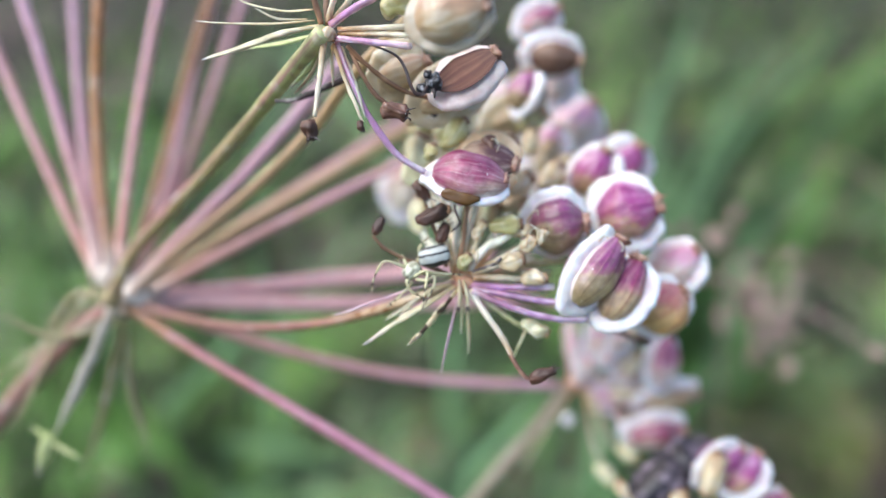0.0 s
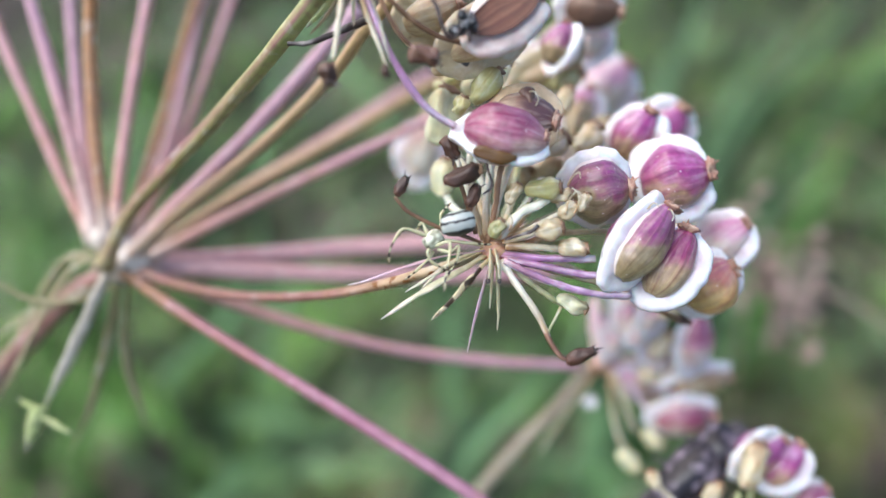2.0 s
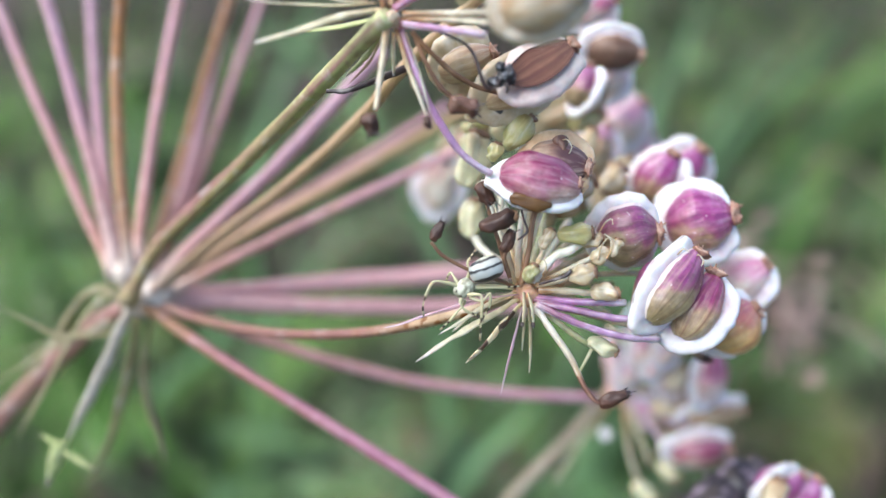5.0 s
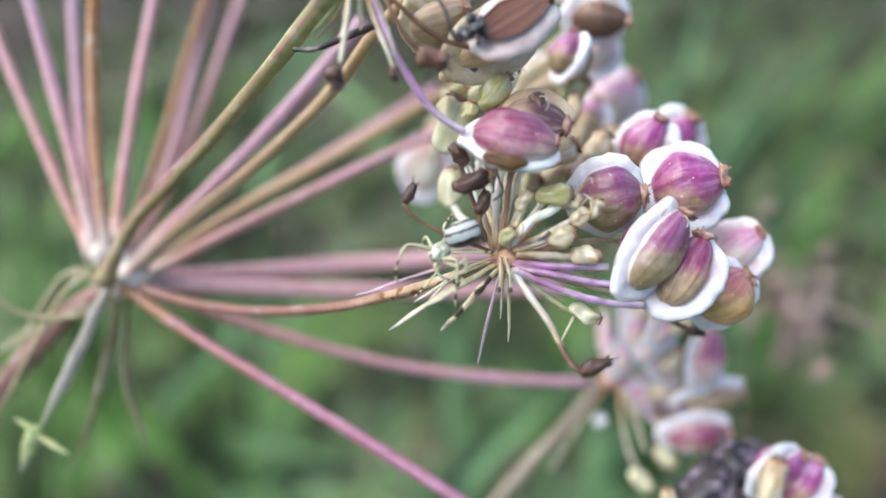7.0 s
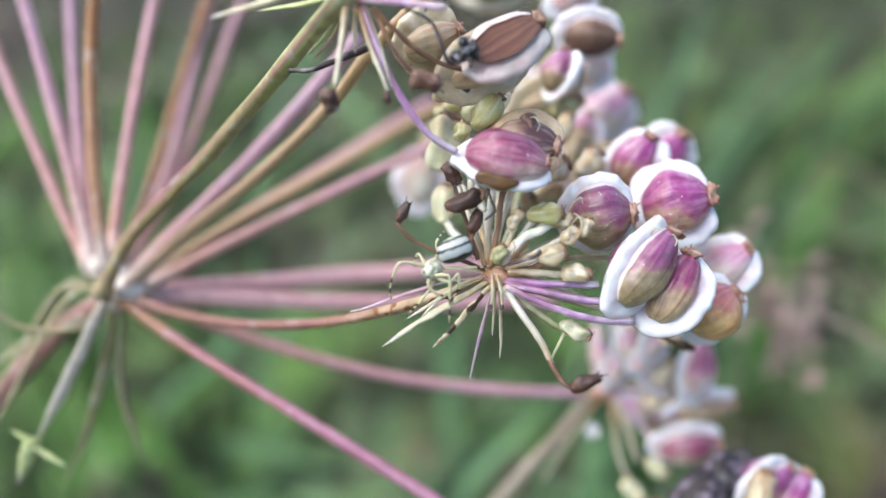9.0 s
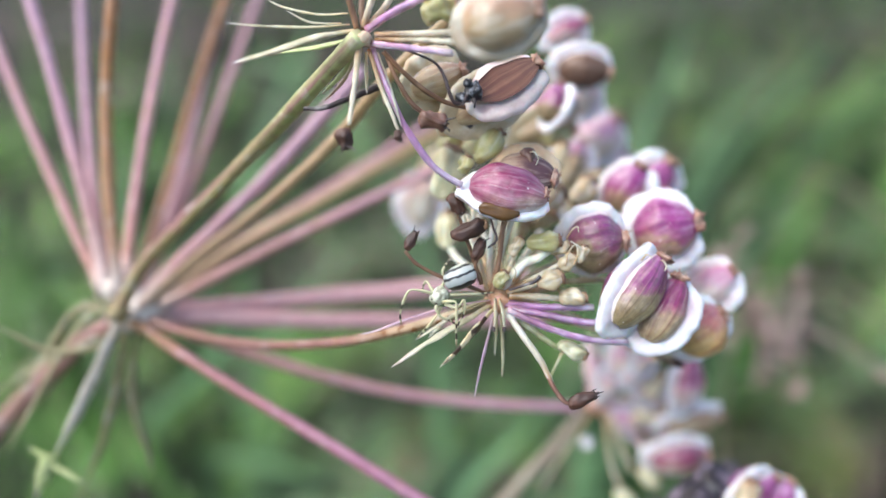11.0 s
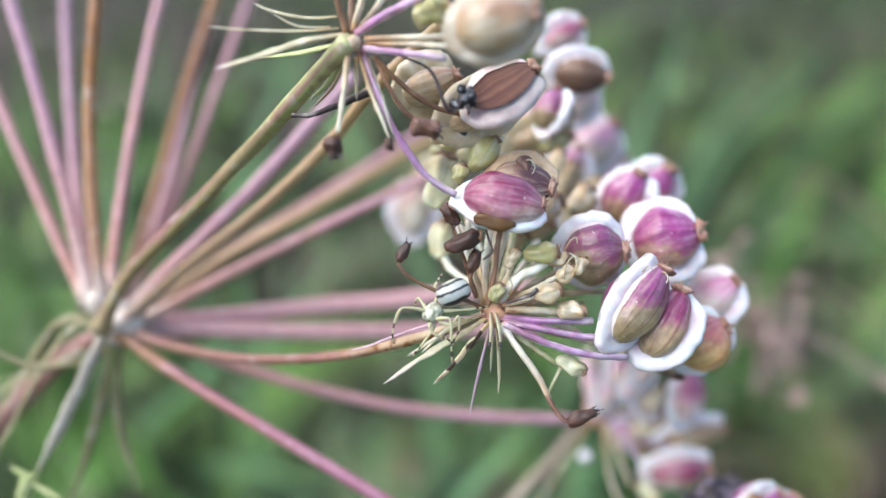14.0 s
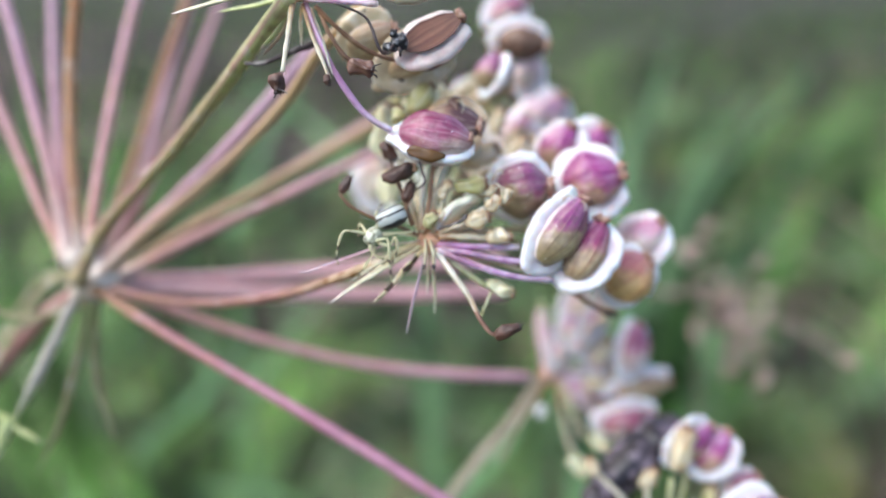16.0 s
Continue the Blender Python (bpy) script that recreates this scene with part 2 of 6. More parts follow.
BRACT_TAN = tissue("bract_tan", ((0.0, (0.22, 0.20, 0.09)), (0.6, (0.26, 0.24, 0.12)), (1.0, (0.32, 0.31, 0.18))), (0.26, 0.2, 0.13), 0.4, 5)
BRACT_CREAM = tissue("bracteole_cream", ((0.0, (0.56, 0.34, 0.16)), (0.12, (0.62, 0.52, 0.30)), (0.35, (0.62, 0.59, 0.38)), (0.85, (0.64, 0.62, 0.45)), (1.0, (0.66, 0.56, 0.56))), (0.50, 0.44, 0.24), 0.3, 8, coat=0.15, rough=0.52, grain=0.85, stain=0.55, bleach=0.5, bump=0.7, wobble=0.15, pale=(0.76, 0.74, 0.66), subsurface=0.35)
BRACT_SPOT = tissue("bracteole_spotted", ((0.0, (0.60, 0.48, 0.26)), (1.0, (0.68, 0.62, 0.42))), (0.68, 0.62, 0.5), 0.4, 4, spots=((0.06, 0.035, 0.02), 1100.0, 0.55), subsurface=0.35)
BRACT_BROWN = tissue("bracteole_brown", ((0.0, (0.44, 0.36, 0.18)), (1.0, (0.24, 0.13, 0.09))), (0.5, 0.42, 0.3), 0.4, 4)
BRACT_LILAC = tissue("bracteole_lilac", ((0.0, (0.56, 0.38, 0.34)), (0.6, (0.56, 0.36, 0.46)), (1.0, (0.66, 0.56, 0.62))), (0.40, 0.20, 0.30), 0.4, 6, coat=0.3, pale=(0.78, 0.70, 0.76), subsurface=0.35)
RECEPT = tissue("receptacle", ((0.0, (0.56, 0.26, 0.09)), (1.0, (0.62, 0.40, 0.24))), (0.50, 0.18, 0.28), 0.5, 8, coat=0.3, pale=(0.78, 0.62, 0.60), stain=0.6, bleach=0.5, subsurface=0.3)
RECEPT_PALE = tissue("receptacle_pale", ((0.0, (0.50, 0.36, 0.20)), (1.0, (0.64, 0.54, 0.40))), (0.46, 0.24, 0.22), 0.4, 8, coat=0.3, pale=(0.78, 0.70, 0.60), subsurface=0.3)
HUB_PALE = tissue("hub_pale", ((0.0, (0.44, 0.36, 0.22)), (0.4, (0.68, 0.62, 0.56)), (1.0, (0.68, 0.63, 0.58))), (0.5, 0.4, 0.28), 0.4, 8)
WING_WHITE = tissue("wing_white", ((0.10, (0.56, 0.40, 0.46)), (0.22, (0.68, 0.60, 0.64)), (0.33, (0.76, 0.76, 0.78)), (1.0, (0.73, 0.76, 0.80))), (0.60, 0.54, 0.60), 0.3, 9, 2.5, rough=0.42, subsurface=0.55, bump=0.4, size=1100.0, pale=(0.84, 0.86, 0.90), depth=0.4, stain=0.35, bleach=0.4, margin=(0.16, 0.09, 0.07), grain=0.45)
WING_PINKISH = tissue("wing_pinkish", ((0.0, (0.74, 0.62, 0.56)), (1.0, (0.84, 0.75, 0.75))), (0.58, 0.36, 0.38), 0.4, 9, rough=0.32, subsurface=0.4, coat=0.4, pale=(0.84, 0.80, 0.78), bleach=0.6, stain=0.5)
WING_CREAM = tissue("wing_cream", ((0.0, (0.50, 0.42, 0.26)), (0.3, (0.56, 0.48, 0.32)), (1.0, (0.72, 0.67, 0.55))), (0.42, 0.31, 0.17), 0.35, 6, coat=0.3, subsurface=0.4, pale=(0.78, 0.76, 0.70), bleach=0.5, spots=((0.04, 0.03, 0.03), 900.0, 0.74), grain=0.5)
WING_DULL = tissue("wing_dull", ((0.0, (0.40, 0.35, 0.24)), (1.0, (0.50, 0.46, 0.38))), (0.36, 0.25, 0.16), 0.35, 6, coat=0.5, subsurface=0.4, pale=(0.66, 0.62, 0.56), bleach=0.5, grain=0.5)
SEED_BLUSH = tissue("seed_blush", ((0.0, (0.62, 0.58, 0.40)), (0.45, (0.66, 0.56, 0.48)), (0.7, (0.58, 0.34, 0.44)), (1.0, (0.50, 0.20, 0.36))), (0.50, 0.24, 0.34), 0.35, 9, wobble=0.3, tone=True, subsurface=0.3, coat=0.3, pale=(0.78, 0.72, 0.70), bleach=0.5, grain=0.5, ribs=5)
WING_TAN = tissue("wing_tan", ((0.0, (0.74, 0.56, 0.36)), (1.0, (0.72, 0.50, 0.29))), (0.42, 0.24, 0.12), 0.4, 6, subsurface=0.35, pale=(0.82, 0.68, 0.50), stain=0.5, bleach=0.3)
# near-white spots on the next four seeds paint in tiny glints
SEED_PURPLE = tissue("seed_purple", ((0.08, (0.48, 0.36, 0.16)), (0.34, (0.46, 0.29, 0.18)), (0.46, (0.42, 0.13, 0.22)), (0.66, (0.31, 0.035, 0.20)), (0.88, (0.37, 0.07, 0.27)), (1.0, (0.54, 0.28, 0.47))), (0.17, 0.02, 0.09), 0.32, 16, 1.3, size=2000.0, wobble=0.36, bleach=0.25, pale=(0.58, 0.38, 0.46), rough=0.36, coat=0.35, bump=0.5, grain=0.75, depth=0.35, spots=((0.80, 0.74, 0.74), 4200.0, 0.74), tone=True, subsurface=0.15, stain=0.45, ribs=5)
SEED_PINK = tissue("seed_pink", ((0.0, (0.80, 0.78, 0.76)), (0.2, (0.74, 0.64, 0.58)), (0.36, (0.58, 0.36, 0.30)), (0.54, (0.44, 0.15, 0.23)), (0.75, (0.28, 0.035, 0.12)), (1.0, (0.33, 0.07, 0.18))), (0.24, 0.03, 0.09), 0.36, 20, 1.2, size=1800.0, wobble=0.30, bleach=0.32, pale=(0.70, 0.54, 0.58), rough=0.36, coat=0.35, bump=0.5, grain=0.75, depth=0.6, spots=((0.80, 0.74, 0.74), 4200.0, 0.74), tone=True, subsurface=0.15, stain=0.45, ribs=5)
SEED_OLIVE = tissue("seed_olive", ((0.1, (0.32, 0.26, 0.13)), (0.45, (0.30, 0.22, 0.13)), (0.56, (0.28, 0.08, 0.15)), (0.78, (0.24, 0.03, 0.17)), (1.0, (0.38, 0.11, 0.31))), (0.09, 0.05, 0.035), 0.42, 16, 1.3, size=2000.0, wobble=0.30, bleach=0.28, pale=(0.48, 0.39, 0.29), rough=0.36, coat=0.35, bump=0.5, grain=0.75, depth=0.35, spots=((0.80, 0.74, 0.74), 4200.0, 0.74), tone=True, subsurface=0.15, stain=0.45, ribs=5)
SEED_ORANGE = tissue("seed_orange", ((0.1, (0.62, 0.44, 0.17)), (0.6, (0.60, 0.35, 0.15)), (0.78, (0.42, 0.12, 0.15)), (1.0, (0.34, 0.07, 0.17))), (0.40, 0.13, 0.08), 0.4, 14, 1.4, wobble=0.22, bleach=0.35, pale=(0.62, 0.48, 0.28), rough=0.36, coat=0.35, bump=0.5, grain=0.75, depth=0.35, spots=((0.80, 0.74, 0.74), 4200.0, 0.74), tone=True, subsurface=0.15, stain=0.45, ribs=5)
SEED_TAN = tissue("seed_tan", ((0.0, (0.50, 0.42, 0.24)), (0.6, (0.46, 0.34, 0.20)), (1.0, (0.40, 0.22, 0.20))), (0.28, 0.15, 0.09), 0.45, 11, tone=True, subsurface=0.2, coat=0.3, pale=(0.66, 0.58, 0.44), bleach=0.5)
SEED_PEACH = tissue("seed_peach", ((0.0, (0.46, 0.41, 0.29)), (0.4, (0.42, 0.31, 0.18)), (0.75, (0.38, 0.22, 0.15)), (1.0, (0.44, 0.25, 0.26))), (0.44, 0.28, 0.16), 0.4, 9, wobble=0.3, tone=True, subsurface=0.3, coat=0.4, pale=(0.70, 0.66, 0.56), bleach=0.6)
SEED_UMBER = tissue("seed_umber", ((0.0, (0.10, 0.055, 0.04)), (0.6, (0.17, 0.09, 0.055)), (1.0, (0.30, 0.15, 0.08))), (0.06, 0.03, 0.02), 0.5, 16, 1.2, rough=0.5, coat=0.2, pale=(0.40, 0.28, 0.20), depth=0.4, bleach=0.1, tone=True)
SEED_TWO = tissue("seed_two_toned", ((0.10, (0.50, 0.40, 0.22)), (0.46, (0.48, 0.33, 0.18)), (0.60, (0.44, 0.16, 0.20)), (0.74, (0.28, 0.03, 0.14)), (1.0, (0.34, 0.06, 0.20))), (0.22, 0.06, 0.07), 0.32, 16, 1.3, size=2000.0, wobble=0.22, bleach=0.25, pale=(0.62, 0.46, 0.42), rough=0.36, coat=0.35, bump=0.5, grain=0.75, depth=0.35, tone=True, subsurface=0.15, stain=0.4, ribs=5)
SEED_BROWN = tissue("seed_brown", ((0.0, (0.06, 0.028, 0.010)), (0.3, (0.12, 0.056, 0.014)), (0.8, (0.135, 0.066, 0.016)), (1.0, (0.055, 0.027, 0.010))), (0.08, 0.035, 0.012), 0.6, 6, bleach=0.0, coat=0.2)
SEED_OPEN = tissue("seed_open", ((0.0, (0.085, 0.024, 0.014)), (0.4, (0.14, 0.042, 0.022)), (0.75, (0.11, 0.031, 0.017)), (1.0, (0.065, 0.018, 0.013))), (0.08, 0.020, 0.014), 0.5, 12, 0.8, rough=0.6, pale=(0.36, 0.19, 0.11), depth=0.4, bleach=0.05, ribs=4)
SEED_DRY = tissue("seed_dry", ((0.0, (0.58, 0.44, 0.30)), (0.35, (0.30, 0.18, 0.13)), (0.6, (0.15, 0.07, 0.07)), (1.0, (0.10, 0.045, 0.055))), (0.09, 0.045, 0.05), 0.6, 8, bump=0.9, pale=(0.50, 0.40, 0.34))
OVARY_GREEN = tissue("ovary_green", ((0.0, (0.46, 0.46, 0.26)), (0.5, (0.42, 0.41, 0.16)), (1.0, (0.44, 0.32, 0.16))), (0.27, 0.22, 0.08), 0.45, 9, wobble=0.3, pale=(0.66, 0.65, 0.46), stain=0.5, bleach=0.5, coat=0.35, subsurface=0.35)
OVARY_PALE = tissue("ovary_pale", ((0.0, (0.66, 0.68, 0.48)), (0.6, (0.62, 0.60, 0.38)), (1.0, (0.58, 0.46, 0.30))), (0.46, 0.42, 0.22), 0.35, 9, wobble=0.3, pale=(0.80, 0.80, 0.66), stain=0.3, bleach=0.5, coat=0.3, subsurface=0.4)
SEED_PALE = tissue("seed_pale", ((0.0, (0.72, 0.69, 0.56)), (0.6, (0.68, 0.60, 0.48)), (1.0, (0.58, 0.36, 0.34))), (0.56, 0.40, 0.32), 0.3, 10, wobble=0.3, tone=True, subsurface=0.3, coat=0.3, pale=(0.82, 0.79, 0.72), bleach=0.5, grain=0.4)
OVARY_CREAM = tissue("ovary_cream", ((0.0, (0.62, 0.58, 0.42)), (0.5, (0.54, 0.45, 0.27)), (1.0, (0.44, 0.28, 0.16))), (0.30, 0.18, 0.09), 0.5, 8, wobble=0.35, pale=(0.76, 0.72, 0.62), stain=0.65, bleach=0.5, coat=0.35, subsurface=0.35)
STYLE = tissue("style", ((0.0, (0.44, 0.26, 0.19)), (1.0, (0.28, 0.12, 0.08))), (0.20, 0.08, 0.05), 0.5, 5, bump=0.7, pale=(0.68, 0.54, 0.44), bleach=0.5)
DRY_DARK = tissue("dry_dark", ((0.0, (0.070, 0.030, 0.019)), (1.0, (0.034, 0.017, 0.012))), (0.12, 0.050, 0.030), 0.5, 6, rough=0.55, coat=0.1, bump=0.9, bleach=0.0)
DRY_BROWN = tissue("dry_brown", ((0.0, (0.22, 0.10, 0.06)), (1.0, (0.10, 0.04, 0.03))), (0.07, 0.03, 0.02), 0.5, 6, rough=0.45, coat=0.3, bump=0.9, pale=(0.38, 0.24, 0.17))
DRY_BLACK = tissue("dry_black", ((0.0, (0.05, 0.03, 0.03)), (1.0, (0.03, 0.025, 0.03))), (0.10, 0.06, 0.05), 0.4, 5, rough=0.5, bump=0.6)


# ---- mesh helpers ----
HUB = (-30.31, 65.00, -3.99)
hub_at = Vector(HUB) * MM


def finish(name, bm, material, parent=None, label="", matrix=None, smooth=True):
    me = bpy.data.meshes.new(name)
    bm.normal_update()
    bm.to_mesh(me)
    bm.free()
    me.materials.append(material)
    if smooth:
        me.shade_smooth()
    ob = new(name, me)
    if parent:
        ob.parent = parent
    if matrix:
        ob.matrix_basis = matrix
    if label:
        tagged(ob, label)
    return ob


def part(name, bm, material, parent, label="", matrix=None, smooth=True):
    return finish(name, bm, material, parent, label, matrix, smooth)


def spline(points, steps):
    """A smooth curve through the points, with its way at each step."""
    pts = [Vector(p) for p in points]
    ext = [2 * pts[0] - pts[1], *pts, 2 * pts[-1] - pts[-2]]
    out = []
    n = len(pts) - 1
    for i in range(n):
        a, b, c, d = ext[i:i + 4]
        for k in range(steps + (i == n - 1)):
            u = k / steps
            out.append(0.5 * (2 * b + (c - a) * u + (2 * a - 5 * b + 4 * c - d) * u * u + (3 * b - a - 3 * c + d) * u ** 3))
    return out


def carried_along(line):
    """Side and up vectors carried along a line without twist."""
    side = None
    for i, p in enumerate(line):
        way = (line[min(i + 1, len(line) - 1)] - line[max(i - 1, 0)]).normalized()
        if side is None:
            side = way.orthogonal().normalized()
        side = (side - way * side.dot(way)).normalized()
        yield p, way, side, way.cross(side)


def skin(bm, rings, caps=True, closed=True):
    """Faces between rings of points, with u along and v around."""
    uv = bm.loops.layers.uv.get("UVMap") or bm.loops.layers.uv.new("UVMap")
    made = [[bm.verts.new(p) for p in ring] for ring in rings]
    n, m = len(made), len(made[0])
    for i in range(n - 1):
        for j in range(m if closed else m - 1):
            k = (j + 1) % m
            f = bm.faces.new((made[i][j], made[i][k], made[i + 1][k], made[i + 1][j]))
            for loop, (a, b) in zip(f.loops, ((i, j), (i, j + 1), (i + 1, j + 1), (i + 1, j))):
                loop[uv].uv = (a / (n - 1), b / m)
    if caps and closed:
        for ring, a in ((made[0][::-1], 0.0), (made[-1], 1.0)):
            f = bm.faces.new(ring)
            for loop in f.loops:
                loop[uv].uv = (a, 0.5)
    return made


def tube(points, radius, steps=5, sides=10, ribs=0.0, rough=0.0, seed=0.0, flat=1.0):
    """A tapering stalk through points; radius is a function of 0..1."""
    bm = bmesh.new()
    line = spline(points, steps)
    rings = []
    for i, (p, way, side, up) in enumerate(carried_along(line)):
        u = i / (len(line) - 1)
        r = radius(u)
        ring = []
        for j in range(sides):
            a = 2 * math.pi * j / sides
            wob = 1 + rough * noise.noise(Vector((seed + u * 9, math.cos(a) * 1.3, math.sin(a) * 1.3))) + ribs * math.cos(5 * a + seed)
            ring.append(p + side * (math.cos(a) * r * wob) + up * (math.sin(a) * r * wob * flat))
        rings.append(ring)
    skin(bm, rings)
    return bm


def ellipsoid(length, width, rings=12, sides=16, profile=None, ribs=0.0, count=8, rough=0.05, seed=0.0):
    """A body along z, from base (0) to tip; profile shapes it."""
    bm = bmesh.new()
    out = []
    for i in range(rings + 1):
        u = 0.004 + 0.992 * i / rings
        th = math.pi * u
        r = math.sin(th) ** 0.8 if profile is None else profile(u)
        ring = []
        for j in range(sides):
            a = 2 * math.pi * j / sides
            k = 1 + ribs * math.cos(count * a) + rough * noise.noise(Vector((math.cos(a), math.sin(a), u * 4 + seed)))
            ring.append((width / 2 * r * k * math.cos(a), width / 2 * r * k * math.sin(a), -length / 2 * math.cos(th)))
        out.append(ring)
    skin(bm, out)
    return bm


def upright(at, ang, lean, spin=0.0):
    """The pose of a part at a place in millimetres from the hub, whose tip points at ang degrees in the umbel's plane."""
    a, b, s = radians(ang), radians(lean), radians(spin)
    d = Vector((math.cos(a) * math.cos(b), math.sin(b), math.sin(a) * math.cos(b)))
    n = Vector((0, -1, 0))
    n = (n - d * n.dot(d)).normalized()
    n = Matrix.Rotation(s, 3, d) @ n
    x = n.cross(d)
    m = Matrix((x, n, d)).transposed().to_4x4()
    m.translation = Vector(at) * MM
    return m


# ---- ground and meadow ----
def soil_material():
    m, nodes, links, b = shader("soil", 0.95)
    at = nodes.new("ShaderNodeTexCoord")
    a = node(nodes, "ShaderNodeTexNoise", Scale=7.0, Detail=6.0)
    c = node(nodes, "ShaderNodeTexNoise", Scale=60.0, Detail=4.0)
    links.new(at.outputs["Object"], a.inputs["Vector"])
    links.new(at.outputs["Object"], c.inputs["Vector"])
    r = ramp(nodes, (0.32, (0.020, 0.015, 0.013)), (0.42, (0.034, 0.025, 0.022)), (0.58, (0.026, 0.038, 0.015)))
    links.new(a.outputs["Fac"], r.inputs[0])
    g = ramp(nodes, (0.3, (0.5, 0.5, 0.5)), (0.7, (1.3, 1.3, 1.3)))
    links.new(c.outputs["Fac"], g.inputs[0])
    links.new(mixed(nodes, links, "MULTIPLY", 1.0, r.outputs[0], g.outputs[0]), b.inputs["Base Color"])
    bump = node(nodes, "ShaderNodeBump", Strength=0.8, Distance=0.01)
    links.new(c.outputs["Fac"], bump.inputs["Height"])
    links.new(bump.outputs[0], b.inputs["Normal"])
    return m


def blade_material(name, dark, light, dry):
    m, nodes, links, b = shader(name, 0.6)
    b.inputs["Specular IOR Level"].default_value = 0.25
    geo = nodes.new("ShaderNodeNewGeometry")
    r = ramp(nodes, (0.0, dark), (0.55, light), (0.85, light), (0.93, dry), (1.0, dry))
    links.new(geo.outputs["Random Per Island"], r.inputs[0])
    at = nodes.new("ShaderNodeTexCoord")
    n = node(nodes, "ShaderNodeTexNoise", Scale=40.0, Detail=3.0)
    links.new(at.outputs["Object"], n.inputs["Vector"])
    g = ramp(nodes, (0.3, (0.7, 0.7, 0.7)), (0.7, (1.2, 1.2, 1.2)))
    links.new(n.outputs["Fac"], g.inputs[0])
    # clumps differ in tone; the dark end also paints in deeper meadow shadows
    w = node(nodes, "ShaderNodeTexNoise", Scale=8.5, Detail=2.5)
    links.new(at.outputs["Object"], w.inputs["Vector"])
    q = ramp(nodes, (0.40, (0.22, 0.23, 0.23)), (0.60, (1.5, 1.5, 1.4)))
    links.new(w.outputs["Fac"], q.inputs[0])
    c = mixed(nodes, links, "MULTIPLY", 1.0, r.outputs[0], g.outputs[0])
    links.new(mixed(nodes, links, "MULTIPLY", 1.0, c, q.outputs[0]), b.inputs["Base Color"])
    return m


SOIL = soil_material()
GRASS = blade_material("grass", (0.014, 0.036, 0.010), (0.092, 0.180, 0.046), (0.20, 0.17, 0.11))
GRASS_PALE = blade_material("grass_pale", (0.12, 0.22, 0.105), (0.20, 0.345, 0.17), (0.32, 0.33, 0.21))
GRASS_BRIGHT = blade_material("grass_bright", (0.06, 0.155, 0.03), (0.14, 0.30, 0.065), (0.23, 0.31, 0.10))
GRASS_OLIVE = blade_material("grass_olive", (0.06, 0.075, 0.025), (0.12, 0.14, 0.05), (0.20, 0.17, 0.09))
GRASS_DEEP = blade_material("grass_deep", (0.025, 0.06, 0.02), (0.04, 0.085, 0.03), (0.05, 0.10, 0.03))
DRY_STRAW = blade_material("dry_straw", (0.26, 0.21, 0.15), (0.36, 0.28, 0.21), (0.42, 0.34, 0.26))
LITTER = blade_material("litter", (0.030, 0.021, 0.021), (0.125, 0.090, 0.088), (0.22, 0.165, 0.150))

bm = bmesh.new()
rows_y = [-60, -20, -6, -2] + [i * 0.1 for i in range(-10, 60)] + [7, 9, 12, 20, 40, 90, 200]
rows_x = [-200, -60, -20, -8, -4] + [i * 0.1 for i in range(-30, 31)] + [4, 8, 20, 60, 200]
grid = [[bm.verts.new((x, y, 0.02 * noise.noise(Vector((x * 2.3, y * 2.3, 0))) - 0.012)) for x in rows_x] for y in rows_y]
for i in range(len(rows_y) - 1):
    for j in range(len(rows_x) - 1):
        bm.faces.new((grid[i][j], grid[i][j + 1], grid[i + 1][j + 1], grid[i + 1][j]))
tagged(finish("ground", bm, SOIL), "damp dark brown meadow soil with moss and plant litter", "ground", kind="structure")


def blade(bm, at, height, width, heading, bend, segments=5):
    """One arched grass blade with a keeled, tapering section."""
    h = Vector((math.cos(heading), math.sin(heading), 0))
    s = Vector((-h.y, h.x, 0))
    last = None
    for i in range(segments + 1):
        u = i / segments
        p = Vector(at) + h * (bend * height * u * u) + Vector((0, 0, height * (u - 0.35 * bend * u * u)))
        w = width * (1 - u ** 2.2) * 0.5 + 0.0002
        row = [bm.verts.new(p - s * w), bm.verts.new(p - h * (w * 0.35)), bm.verts.new(p + s * w)]
        if last:
            for j in (0, 1):
                bm.faces.new((last[j], last[j + 1], row[j + 1], row[j]))
        last = row


def sward(name, label, material, count, xs, ys, heights, widths, bends, seed, gaps=0.0, everywhere=False):
    rng = random.Random(seed)
    bm = bmesh.new()
    made = 0
    while made < count:
        x, y = rng.uniform(*xs), rng.uniform(*ys)
        ahead = abs(x) < 0.35 + y * 0.85
        if not ahead and rng.random() < 0.6:
            continue
        if noise.noise(Vector((x * 3.1 + seed, y * 3.1, 0.3))) < gaps:
            continue
        if not everywhere and rng.random() < 0.85 and any((x - a) ** 2 + (y - b) ** 2 < r * r for a, b, r in BARE):
            continue
        blade(bm, (x, y, -0.012), rng.uniform(*heights), rng.uniform(*widths), rng.uniform(0, 2 * math.pi), rng.uniform(*bends))
        made += 1
    return tagged(finish(name, bm, material), label, "grass", kind="stuff")


BARE = ((-0.95, 1.43, 0.12), (-1.5, 2.8, 0.3), (-0.10, 0.66, 0.12), (0.62, 0.86, 0.12), (0.85, 0.95, 0.10), (1.05, 2.4, 0.28), (-0.38, 0.92, 0.10), (-0.22, 1.05, 0.09), (0.42, 0.62, 0.07), (-0.06, 0.92, 0.12), (0.12, 0.80, 0.08))
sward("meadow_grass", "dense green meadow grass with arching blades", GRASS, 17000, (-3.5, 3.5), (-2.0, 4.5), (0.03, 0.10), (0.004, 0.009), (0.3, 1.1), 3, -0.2)
